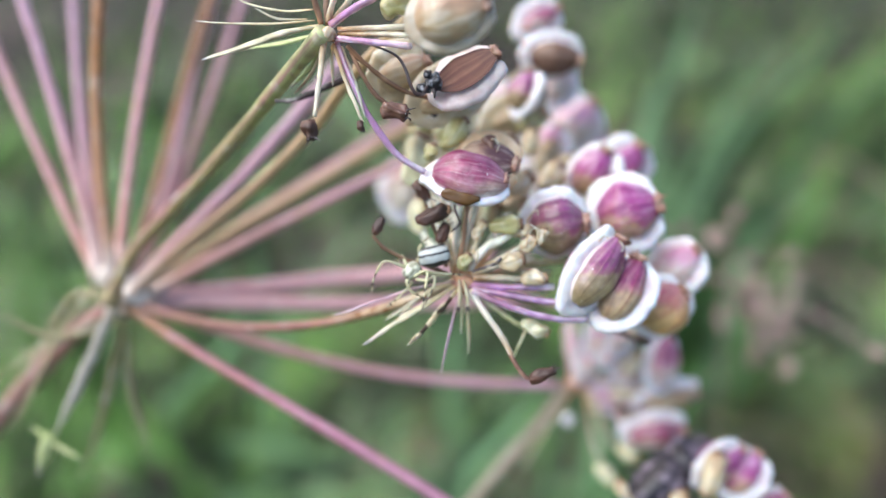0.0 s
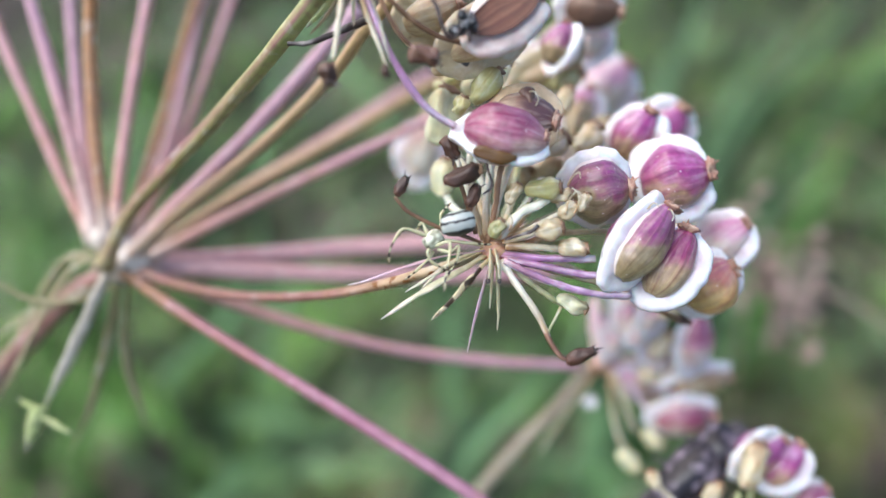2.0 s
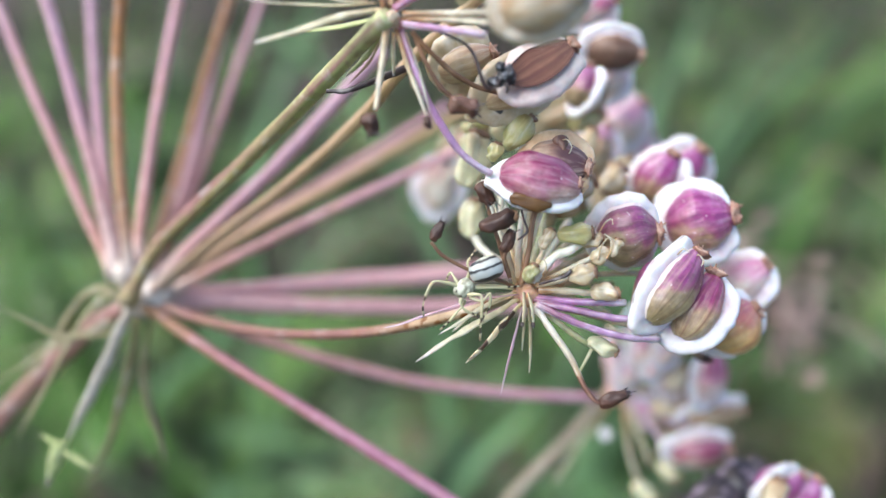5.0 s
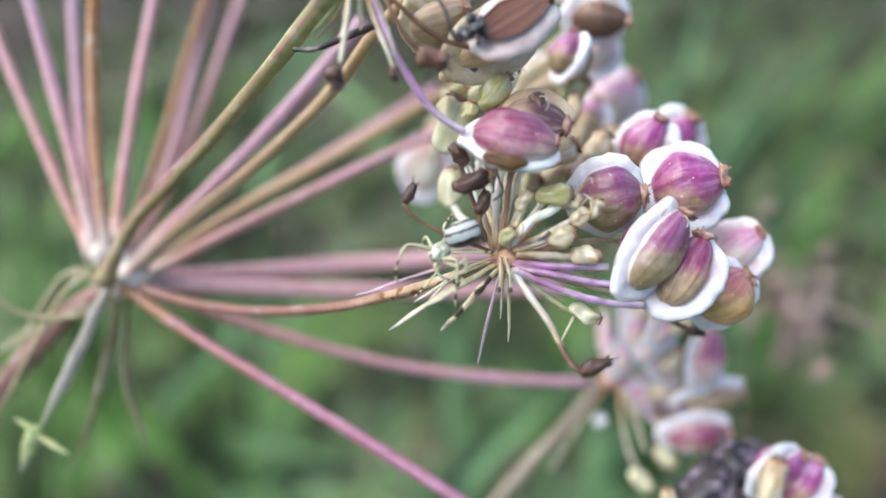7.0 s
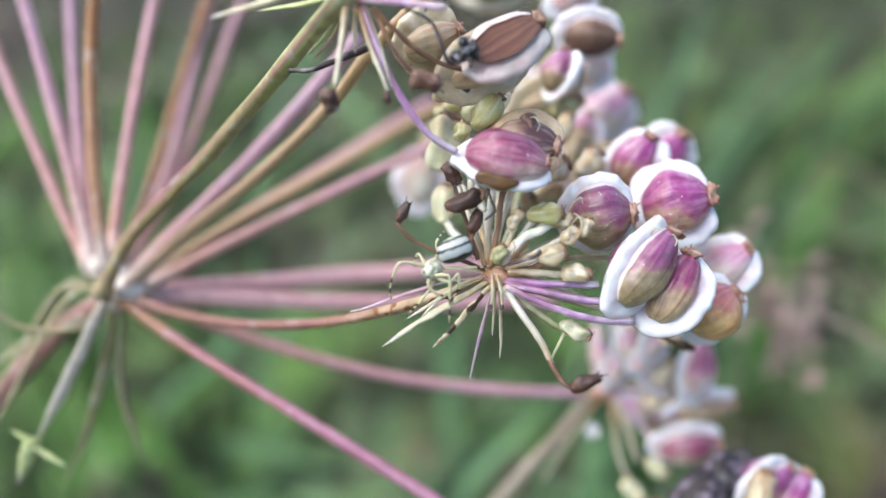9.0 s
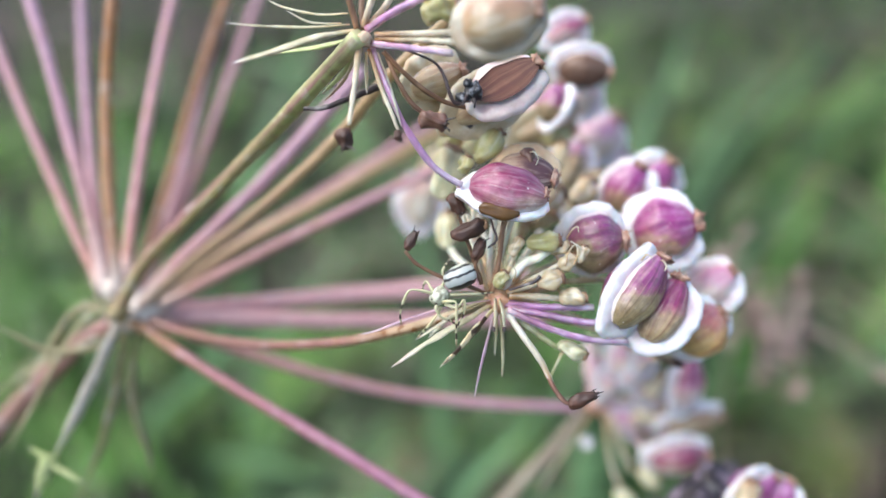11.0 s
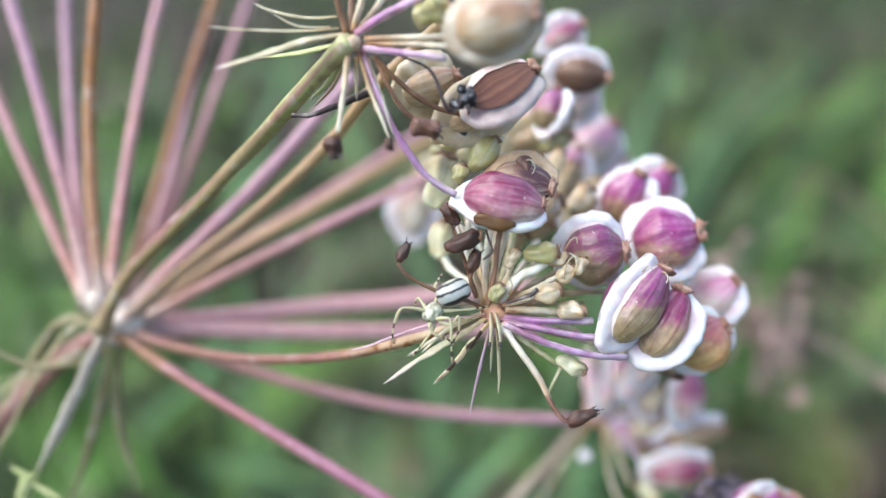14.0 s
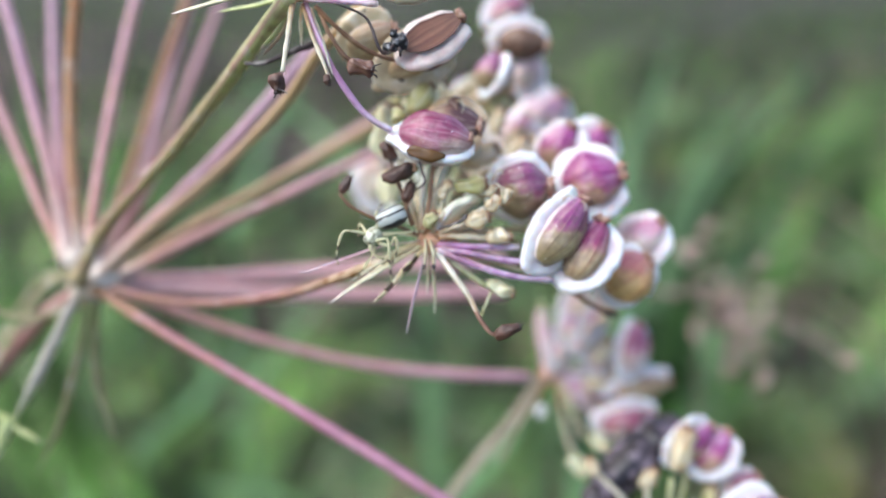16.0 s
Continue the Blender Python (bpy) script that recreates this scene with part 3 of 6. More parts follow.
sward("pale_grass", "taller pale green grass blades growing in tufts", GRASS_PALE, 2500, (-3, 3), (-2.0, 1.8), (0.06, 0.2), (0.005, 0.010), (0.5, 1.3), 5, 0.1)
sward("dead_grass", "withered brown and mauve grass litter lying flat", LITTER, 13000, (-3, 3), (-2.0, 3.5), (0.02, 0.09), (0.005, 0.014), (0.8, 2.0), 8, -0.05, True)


sward("dry_grass", "pale straw-coloured dry grass stalks", DRY_STRAW, 60, (0.3, 0.85), (0.7, 1.15), (0.05, 0.16), (0.003, 0.008), (0.5, 1.4), 13, -0.05, True)


def tussocks(name, label, material, count, heights, widths, bends, seed, near=0.35, far=2.9, side=(-1, 1), lean=None):
    """Tufts of long blades that lean the same way, with open ground between them."""
    rng = random.Random(seed)
    bm = bmesh.new()
    for k in range(count):
        y = near + (far - near) * rng.random() ** 1.4
        x = rng.uniform(*side) * (0.30 + 0.72 * y)
        if rng.random() < 0.8 and any((x - a) ** 2 + (y - b) ** 2 < r * r for a, b, r in BARE):
            continue
        heading, size = (rng.uniform(0, 2 * math.pi) if lean is None else rng.gauss(lean, 0.35)), rng.uniform(0.7, 1.2)
        for q in range(rng.randint(10, 22)):
            at = (x + rng.gauss(0, 0.014 * (1 + 0.4 * y)), y + rng.gauss(0, 0.014 * (1 + 0.4 * y)), -0.012)
            blade(bm, at, size * rng.uniform(*heights), rng.uniform(*widths), heading + rng.gauss(0, 0.22), rng.uniform(*bends), 6)
    return tagged(finish(name, bm, material), label, "grass", kind="stuff")


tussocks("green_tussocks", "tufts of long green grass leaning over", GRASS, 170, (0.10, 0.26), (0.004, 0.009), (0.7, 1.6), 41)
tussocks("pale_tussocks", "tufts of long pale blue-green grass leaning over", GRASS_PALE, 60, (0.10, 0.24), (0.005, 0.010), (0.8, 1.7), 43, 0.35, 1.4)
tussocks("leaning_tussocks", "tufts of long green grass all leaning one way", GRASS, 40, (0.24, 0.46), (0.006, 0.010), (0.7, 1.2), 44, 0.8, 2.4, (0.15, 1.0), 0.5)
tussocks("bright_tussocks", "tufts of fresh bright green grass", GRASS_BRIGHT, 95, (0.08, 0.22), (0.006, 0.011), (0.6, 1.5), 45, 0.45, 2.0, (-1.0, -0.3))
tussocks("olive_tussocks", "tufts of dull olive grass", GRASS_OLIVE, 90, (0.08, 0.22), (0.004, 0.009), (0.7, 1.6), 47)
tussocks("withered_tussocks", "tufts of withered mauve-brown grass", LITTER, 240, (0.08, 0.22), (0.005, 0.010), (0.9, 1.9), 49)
for k, side in enumerate(((-2.6, -1.0), (1.0, 2.6))):
    tussocks("green_tussocks", "tufts of long green grass leaning over", GRASS, 90, (0.10, 0.26), (0.004, 0.009), (0.7, 1.6), 51 + k, 0.25, 2.9, side)
    tussocks("withered_tussocks", "tufts of withered mauve-brown grass", LITTER, 90, (0.08, 0.22), (0.005, 0.010), (0.9, 1.9), 61 + k, 0.25, 2.9, side)
    tussocks("olive_tussocks", "tufts of dull olive grass", GRASS_OLIVE, 60, (0.08, 0.22), (0.004, 0.009), (0.7, 1.6), 71 + k, -1.6, 0.3, side)


def herb_leaf(length, width, rise):
    bm = bmesh.new()
    last = None
    for i in range(9):
        u = i / 8
        p = Vector((length * u, 0, rise * (u - 0.9 * u * u)))
        w = width * 0.5 * math.sin(math.pi * (0.06 + 0.92 * u)) ** 0.75
        row = [bm.verts.new(p + Vector((0, -w, w * 0.35))), bm.verts.new(p), bm.verts.new(p + Vector((0, w, w * 0.35)))]
        if last:
            for j in (0, 1):
                bm.faces.new((last[j], last[j + 1], row[j + 1], row[j]))
        last = row
    me = bpy.data.meshes.new("leaf")
    bm.to_mesh(me)
    bm.free()
    me.shade_smooth()
    return me


LEAVES = [herb_leaf(0.05, 0.020, 0.03), herb_leaf(0.075, 0.032, 0.045), herb_leaf(0.10, 0.030, 0.05)]


def leaf_tone(name, colour, light):
    m, nodes, links, b = shader(name, 0.6)
    b.inputs["Specular IOR Level"].default_value = 0.25
    info = nodes.new("ShaderNodeObjectInfo")
    r = ramp(nodes, (0.0, colour), (1.0, light))
    links.new(info.outputs["Random"], r.inputs[0])
    at = nodes.new("ShaderNodeTexCoord")
    n = node(nodes, "ShaderNodeTexNoise", Scale=90.0, Detail=3.0)
    links.new(at.outputs["Object"], n.inputs["Vector"])
    g = ramp(nodes, (0.3, (0.75, 0.75, 0.75)), (0.7, (1.15, 1.15, 1.15)))
    links.new(n.outputs["Fac"], g.inputs[0])
    links.new(mixed(nodes, links, "MULTIPLY", 1.0, r.outputs[0], g.outputs[0]), b.inputs["Base Color"])
    return m


LEAF_GREEN = leaf_tone("leaf_green", (0.03, 0.080, 0.015), (0.12, 0.26, 0.055))
LEAF_PALE = leaf_tone("leaf_pale", (0.14, 0.25, 0.11), (0.22, 0.32, 0.17))


def herb(x, y, spread, count, material, label, seed):
    """A low leafy herb: a short stem with leaves round it."""
    rng = random.Random(seed)
    plant = new("meadow_herb")
    plant.location = (x, y, -0.01)
    tagged(plant, label, "herb", "low herbs in the meadow")
    bm = tube([(0, 0, 0), (0.004, 0, 0.03), (0, 0.004, 0.07)], lambda u: 0.002, 3, 6)
    part("stem", bm, material, plant)
    for k in range(count):
        me = LEAVES[rng.randrange(3)]
        leaf = new("leaf", me)
        if not me.materials:
            me.materials.append(material)
        leaf.parent = plant
        a, r = rng.uniform(0, 6.283), spread * rng.random() ** 0.7
        leaf.matrix_basis = pose(r * math.cos(a), r * math.sin(a), rng.uniform(0.0, 0.07), rng.uniform(-20, 20), rng.uniform(-35, 10), rng.uniform(0, 360))
        leaf.material_slots[0].link = "OBJECT"
        leaf.material_slots[0].material = material
    return plant


GREENS = "low bright green leafy herb growing in the meadow"
PALES = "low grey-green leafy herb growing in the meadow"
rng = random.Random(4)
for x, y, r, n in ((-0.90, 1.40, 0.22, 5), (-0.42, 0.62, 0.10, 3), (-0.44, 0.52, 0.07, 2), (0.20, 0.62, 0.06, 2), (-0.8, 0.95, 0.12, 3), (0.9, 1.5, 0.2, 3)):
    for k in range(n):
        herb(x + rng.uniform(-r, r), y + rng.uniform(-r, r), 0.07, 11, LEAF_GREEN, GREENS, rng.random())
for x, y, r, n in ((-0.23, 0.56, 0.06, 1), (0.80, 1.9, 0.15, 3), (-0.45, 2.2, 0.15, 3)):
    for k in range(n):
        herb(x + rng.uniform(-r, r), y + rng.uniform(-r, r), 0.05, 9, LEAF_PALE, PALES, rng.random())


def tall_blade(width, material, label, *points):
    """A single long grass blade through places in metres, rooted in the ground."""
    bm = bmesh.new()
    root, bend = Vector(points[0]), Vector(points[1])
    line = spline([root, root.lerp(bend, 0.5), root.lerp(bend, 0.85), root.lerp(bend, 0.94), *points[2:]], 6)
    last = None
    for i, (p, way, side, up) in enumerate(carried_along(line)):
        u = i / (len(line) - 1)
        w = width * 0.5 * min(1, 1.6 - 1.6 * u) + 0.0002
        s = way.cross(Vector((0.2, 1, 0.1))).normalized()
        k = way.cross(s).normalized()
        row = [bm.verts.new(p - s * w), bm.verts.new(p + k * w * 0.3), bm.verts.new(p + s * w)]
        if last:
            for j in (0, 1):
                bm.faces.new((last[j], last[j + 1], row[j + 1], row[j]))
        last = row
    return tagged(finish("grass_blade", bm, material), label, "grass blade", "long grass blades behind the umbel")


tall_blade(0.0220, GRASS_PALE, "broad pale blue-green grass blade lying over the meadow", (-0.225, 0.448, -0.012), (-0.193, 0.439, 0.233), (-0.141, 0.424, 0.228), (-0.070, 0.406, 0.218), (0.008, 0.386, 0.205))
tall_blade(0.0160, GRASS_PALE, "broad pale blue-green grass blade lying over the meadow", (-0.277, 0.466, -0.012), (-0.252, 0.474, 0.251), (-0.210, 0.488, 0.273), (-0.179, 0.510, 0.308), (-0.163, 0.532, 0.344))
tall_blade(0.0300, GRASS_PALE, "broad pale blue-green grass blade lying over the meadow", (-0.026, 0.301, -0.012), (-0.009, 0.312, 0.294), (0.018, 0.331, 0.324), (0.045, 0.349, 0.353), (0.069, 0.366, 0.380))
tall_blade(0.0140, GRASS_PALE, "broad pale blue-green grass blade lying over the meadow", (0.175, 0.493, -0.012), (0.180, 0.502, 0.446), (0.189, 0.516, 0.469), (0.208, 0.521, 0.477), (0.230, 0.520, 0.475))
tall_blade(0.0180, GRASS_PALE, "long pale green grass blade arching over the meadow", (0.122, 0.395, -0.012), (0.127, 0.411, 0.453), (0.136, 0.439, 0.516), (0.155, 0.464, 0.574), (0.163, 0.479, 0.617))
tall_blade(0.0160, GRASS_PALE, "long pale green grass blade arching over the meadow", (0.153, 0.424, -0.012), (0.176, 0.446, 0.432), (0.214, 0.482, 0.489), (0.269, 0.513, 0.539), (0.328, 0.549, 0.597))
tall_blade(0.0070, GRASS, "long dark green grass blade leaning over the meadow", (0.187, 0.464, -0.012), (0.203, 0.480, 0.411), (0.230, 0.506, 0.454), (0.280, 0.545, 0.516), (0.326, 0.581, 0.573))
tall_blade(0.0140, GRASS_PALE, "long pale green grass blade arching over the meadow", (0.242, 0.504, -0.012), (0.275, 0.531, 0.380), (0.330, 0.577, 0.453), (0.381, 0.603, 0.496), (0.431, 0.628, 0.534))
tall_blade(0.0100, GRASS_PALE, "long pale green grass blade arching over the meadow", (-0.016, 0.138, -0.012), (-0.007, 0.142, 0.494), (0.007, 0.150, 0.516), (0.021, 0.156, 0.534), (0.034, 0.161, 0.552))
tall_blade(0.0120, GRASS_PALE, "long pale green grass blade arching over the meadow", (-0.172, 0.273, -0.012), (-0.142, 0.272, 0.343), (-0.091, 0.271, 0.379), (-0.042, 0.264, 0.386), (0.002, 0.256, 0.374))
tall_blade(0.0160, GRASS_PALE, "long pale green grass blade arching over the meadow", (0.026, 0.395, -0.012), (-0.003, 0.415, 0.459), (-0.050, 0.450, 0.514), (-0.093, 0.472, 0.550), (-0.136, 0.488, 0.576))
tall_blade(0.0120, GRASS_PALE, "long pale green grass blade arching over the meadow", (-0.178, 0.490, -0.012), (-0.157, 0.512, 0.463), (-0.122, 0.549, 0.521), (-0.083, 0.590, 0.587), (-0.060, 0.610, 0.619))
tall_blade(0.0180, GRASS, "long dark green grass blade leaning over the meadow", (-0.326, 0.401, -0.012), (-0.317, 0.426, 0.400), (-0.303, 0.468, 0.467), (-0.296, 0.514, 0.542), (-0.310, 0.554, 0.605))
tall_blade(0.0120, GRASS_PALE, "long pale green grass blade arching over the meadow", (-0.198, 0.518, -0.012), (-0.211, 0.541, 0.433), (-0.231, 0.579, 0.494), (-0.228, 0.615, 0.552), (-0.210, 0.646, 0.602))
tall_blade(0.0150, GRASS_DEEP, "broad deep green grass blade leaning over the meadow", (0.216, 0.510, -0.012), (0.230, 0.525, 0.407), (0.252, 0.549, 0.447), (0.291, 0.579, 0.494), (0.320, 0.600, 0.527), (0.354, 0.631, 0.577))
tall_blade(0.0120, GRASS_PALE, "long pale green grass blade arching over the meadow", (0.204, 0.555, -0.012), (0.224, 0.573, 0.410), (0.258, 0.604, 0.458), (0.294, 0.626, 0.494), (0.336, 0.653, 0.538), (0.357, 0.675, 0.573))
tall_blade(0.0240, GRASS_DEEP, "broad deep green grass blade leaning over the meadow", (0.155, 0.483, -0.012), (0.178, 0.501, 0.370), (0.217, 0.532, 0.420), (0.276, 0.571, 0.482), (0.349, 0.623, 0.564))
tall_blade(0.0340, GRASS_BRIGHT, "broad fresh green grass blade leaning over the meadow", (0.241, 0.560, -0.012), (0.273, 0.586, 0.279), (0.325, 0.630, 0.349), (0.390, 0.679, 0.428), (0.459, 0.729, 0.507))
tall_blade(0.0200, GRASS_PALE, "long pale green grass blade arching over the meadow", (0.156, 0.476, -0.012), (0.167, 0.502, 0.446), (0.185, 0.545, 0.516), (0.212, 0.591, 0.589))
tall_blade(0.0360, GRASS_BRIGHT, "broad fresh green grass blade leaning over the meadow", (0.392, 0.690, -0.012), (0.425, 0.721, 0.250), (0.481, 0.772, 0.332), (0.546, 0.831, 0.426))
tall_blade(0.0180, GRASS_PALE, "long pale green grass blade arching over the meadow", (0.178, 0.542, -0.012), (0.207, 0.571, 0.369), (0.255, 0.620, 0.446), (0.309, 0.671, 0.528))
tall_blade(0.0300, GRASS_BRIGHT, "broad fresh green grass blade leaning over the meadow", (-0.316, 0.485, -0.012), (-0.335, 0.505, 0.338), (-0.365, 0.537, 0.389), (-0.385, 0.574, 0.449), (-0.410, 0.611, 0.509))
tall_blade(0.0260, GRASS_BRIGHT, "broad fresh green grass blade leaning over the meadow", (-0.181, 0.358, -0.012), (-0.203, 0.372, 0.257), (-0.239, 0.396, 0.295), (-0.288, 0.415, 0.326), (-0.341, 0.426, 0.344))
tall_blade(0.0030, DRY_STRAW, "thin dry straw-coloured grass stalk", (0.305, 0.219, -0.012), (0.176, 0.207, 0.560), (0.144, 0.204, 0.564), (0.115, 0.201, 0.569), (0.092, 0.199, 0.573))
tall_blade(0.0030, DRY_STRAW, "thin dry straw-coloured grass stalk", (0.419, 0.316, -0.012), (0.239, 0.295, 0.550), (0.194, 0.290, 0.561), (0.157, 0.288, 0.575), (0.127, 0.283, 0.587))
tall_blade(0.0030, DRY_STRAW, "thin dry straw-coloured grass stalk", (0.317, 0.227, -0.012), (0.186, 0.223, 0.529), (0.153, 0.222, 0.546), (0.133, 0.221, 0.554), (0.115, 0.222, 0.564))

# scattered single blades, most of them leaning one way
rng = random.Random(77)
SCATTER = (
    (GRASS_PALE, "slender pale green grass blade in the meadow"),
    (GRASS_BRIGHT, "slender fresh green grass blade in the meadow"),
    (GRASS_PALE, "slender pale green grass blade in the meadow"),
    (LITTER, "slender withered mauve-brown grass blade in the meadow"),
    (GRASS_PALE, "slender pale green grass blade in the meadow"),
    (GRASS_BRIGHT, "slender fresh green grass blade in the meadow"),
)
for k in range(42):
    material, label = SCATTER[k % 6]
    y = rng.uniform(0.30, 0.72)
    x = rng.uniform(-0.9, 0.9) * (0.08 + 0.62 * y)
    way = rng.gauss(0.75, 0.35) if rng.random() < 0.72 else rng.gauss(2.5, 0.4)
    reach, high = rng.uniform(0.16, 0.30), rng.uniform(0.10, 0.24)
    foot = Vector((x - 0.5 * reach * math.cos(way), y - 0.2 * reach, -0.012))
    aim = Vector((math.cos(way) * reach, 0.35 * reach, math.sin(way) * reach))
    knee = foot + Vector((0.1 * aim.x, 0.05, high))
    tall_blade(rng.uniform(0.005, 0.010), material, label, foot, knee, knee + aim * 0.4, knee + aim * 0.75 - Vector((0, 0, 0.05 * reach)), knee + aim - Vector((0, 0, 0.18 * reach)))


HUSK = leaf_tone("husk", (0.22, 0.15, 0.125), (0.42, 0.31, 0.28))


def dry_seed_head(at, foot):
    """A dry grass panicle: a thin stem, short branches and many husks."""
    rng = random.Random(31)
    head = new("dry_seed_head")
    head.location = foot
    tagged(head, "dry mauve-brown grass seed head on a thin stem", "grass head")
    top = Vector(at) - Vector(foot)
    part("stem", tube([(0, 0, 0), top * 0.5 + Vector((0.02, 0, 0)), top * 0.85 + Vector((0.008, 0, 0)), top * 0.96, top + Vector((-0.006, 0, 0.010))], lambda u: 0.0004 * (1.2 - 0.8 * u), 8, 6), HUSK, head)
    bm = ellipsoid(0.0036, 0.0017, 6, 8, None, 0.1, 4, 0.3)
    husk = part("husk", bm, HUSK, head, "", Matrix.Translation(top))
    for k in range(40):
        g = rng.gauss(0, 0.0075)
        p = top + Vector((0.004 + g, rng.gauss(0, 0.006), -0.004 - 0.6 * g + rng.gauss(0, 0.0055)))
        ob = new("husk", husk.data)
        ob.parent = head
        ob.matrix_basis = Matrix.Translation(p) @ pose(0, 0, 0, rng.uniform(-80, 80), rng.uniform(-80, 80), 0)
        if k % 3 == 0:
            part("branch", tube([top + Vector((0, 0, -0.008 + 0.012 * rng.random())), top.lerp(p, 0.5) + Vector((0, 0, 0.001)), p], lambda u: 0.0002, 3, 5), HUSK, head)
    return head


dry_seed_head((0.053, 0.100, 0.630), (0.083, 0.120, -0.012))


def yellow_flower(x, y, z):
    flower = new("yellow_flower")
    flower.location = (x, y, -0.01)
    tagged(flower, "small yellow meadow flower on a green stem", "flower")
    part("stem", tube([(0, 0, 0), (0.005, 0, z * 0.5), (0, 0, z)], lambda u: 0.001, 4, 6), LEAF_GREEN, flower)
    yellow = tissue("petal_yellow", ((0.0, (0.62, 0.40, 0.02)), (1.0, (0.70, 0.52, 0.04))), (0.6, 0.35, 0.02), 0.4, 6, size=200.0)
    part("disc", ellipsoid(0.005, 0.009, 8, 12), yellow, flower, "", Matrix.Translation((0, 0, z)))
    for k in range(12):
        a = k * 0.5236
        d = Vector((math.cos(a), math.sin(a), 0.15))
        part("petal", tube([Vector((0, 0, z)) + d * 0.003, Vector((0, 0, z)) + d * 0.008, Vector((0, 0, z)) + d * 0.013], lambda u: 0.0022 * math.sin(0.5 + 2.4 * u), 4, 8, 0, 0, 0, 0.3), yellow, flower)


yellow_flower(0.555, 0.55, 0.03)

# ---- the umbel ----
umbel = new("umbel")
umbel.matrix_world = PLANT @ Matrix.Translation(hub_at)
tagged(umbel, "ripening wild umbel with pink ray stalks and purple winged fruits", "plant")
seeds = iter(range(1, 100000))


def stalk(kind, material, r0, r1, *points, label=""):
    """A ribbed stalk through places in millimetres from the hub, with radii at both ends."""
    k = next(seeds)
    long = kind in ("ray", "dry_ray", "stem")
    if kind == "pedicel":
        r0, r1 = r0 * 0.95, r1 * 0.95
    bm = tube([Vector(p) * MM for p in points], lambda u: MM * (r0 + (r1 - r0) * u) * (1 + (0.55 * max(0, 1 - u / 0.07) if kind == "ray" else 0.0)), 7, 15 if long else 9, 0.06 if long else 0.05, 0.18 if long else 0.4, k * 1.7)
    return part(kind, bm, material, umbel, label)


def leaflet(kind, material, width, *points, label=""):
    """A narrow pointed bract with a keel, through places in millimetres."""
    k = next(seeds)
    w = width * MM * (0.5 if kind == "bract" else 0.39)
    bm = tube([Vector(p) * MM for p in points], lambda u: w * (0.62 + 0.38 * math.sin(math.pi * min(1, u * 1.15)) ** 2) * max(0.1, 1 - max(0, (u - (0.6 if kind == "bract" else 0.74)) / (0.4 if kind == "bract" else 0.26)) ** (2.2 if kind == "bract" else 3.4)), 8, 10, 0.06, 0.5, k * 2.3, 0.4)
    return part(kind, bm, material, umbel, label)


def wing_mesh(length, width, seed):
    """A thick corky oval wing: a disc with a swollen rim, notched at the tip and narrowed at the base."""
    bm = bmesh.new()
    sides = 84
    thick = 0.10 * width
    rings = []
    profile = [(0.0, 0.62), (0.4, 0.66), (0.58, 0.70), (0.70, 0.72), (0.80, 0.72), (0.89, 0.68), (0.95, 0.55), (0.985, 0.28), (1.0, -0.05), (0.985, -0.38), (0.93, -0.6), (0.8, -0.75), (0.6, -0.75), (0.3, -0.6), (0.0, -0.55)]
    for r, t in profile:
        ring = []
        for j in range(sides):
            a = 2 * math.pi * j / sides
            ca, sa = math.cos(a), math.sin(a)
            edge = 1 + 0.09 * noise.noise(Vector((ca * 1.6 + seed, sa * 1.6, seed))) + 0.035 * noise.noise(Vector((ca * 5 + seed, sa * 5, 0))) + 0.016 * noise.noise(Vector((ca * 14 + seed, sa * 14, 2)))
            edge *= 1 - 0.10 * max(0, sa) ** 14 + 0.07 * max(0, -sa) ** 8 + 0.05 * noise.noise(Vector((ca * 2.7 + seed * 3, sa * 2.7, 4)))
            rr = max(r, 0.01) * edge
            x = width / 2 * rr * (abs(ca) ** 0.92) * (1 if ca >= 0 else -1)
            z = length / 2 * rr * sa
            bulge = 1 + 0.5 * noise.noise(Vector((ca * 2.2 + seed * 2, sa * 2.2, r * 2))) + 0.05 * noise.noise(Vector((ca * 7 + seed, sa * 7, r * 4))) + 0.05 * noise.noise(Vector((ca * 22 + seed, sa * 22, r * 9)))
            y = thick * t * bulge - 0.035 * width * r * r
            ring.append((x, y, z))
        rings.append(ring)
    skin(bm, rings)
    return bm


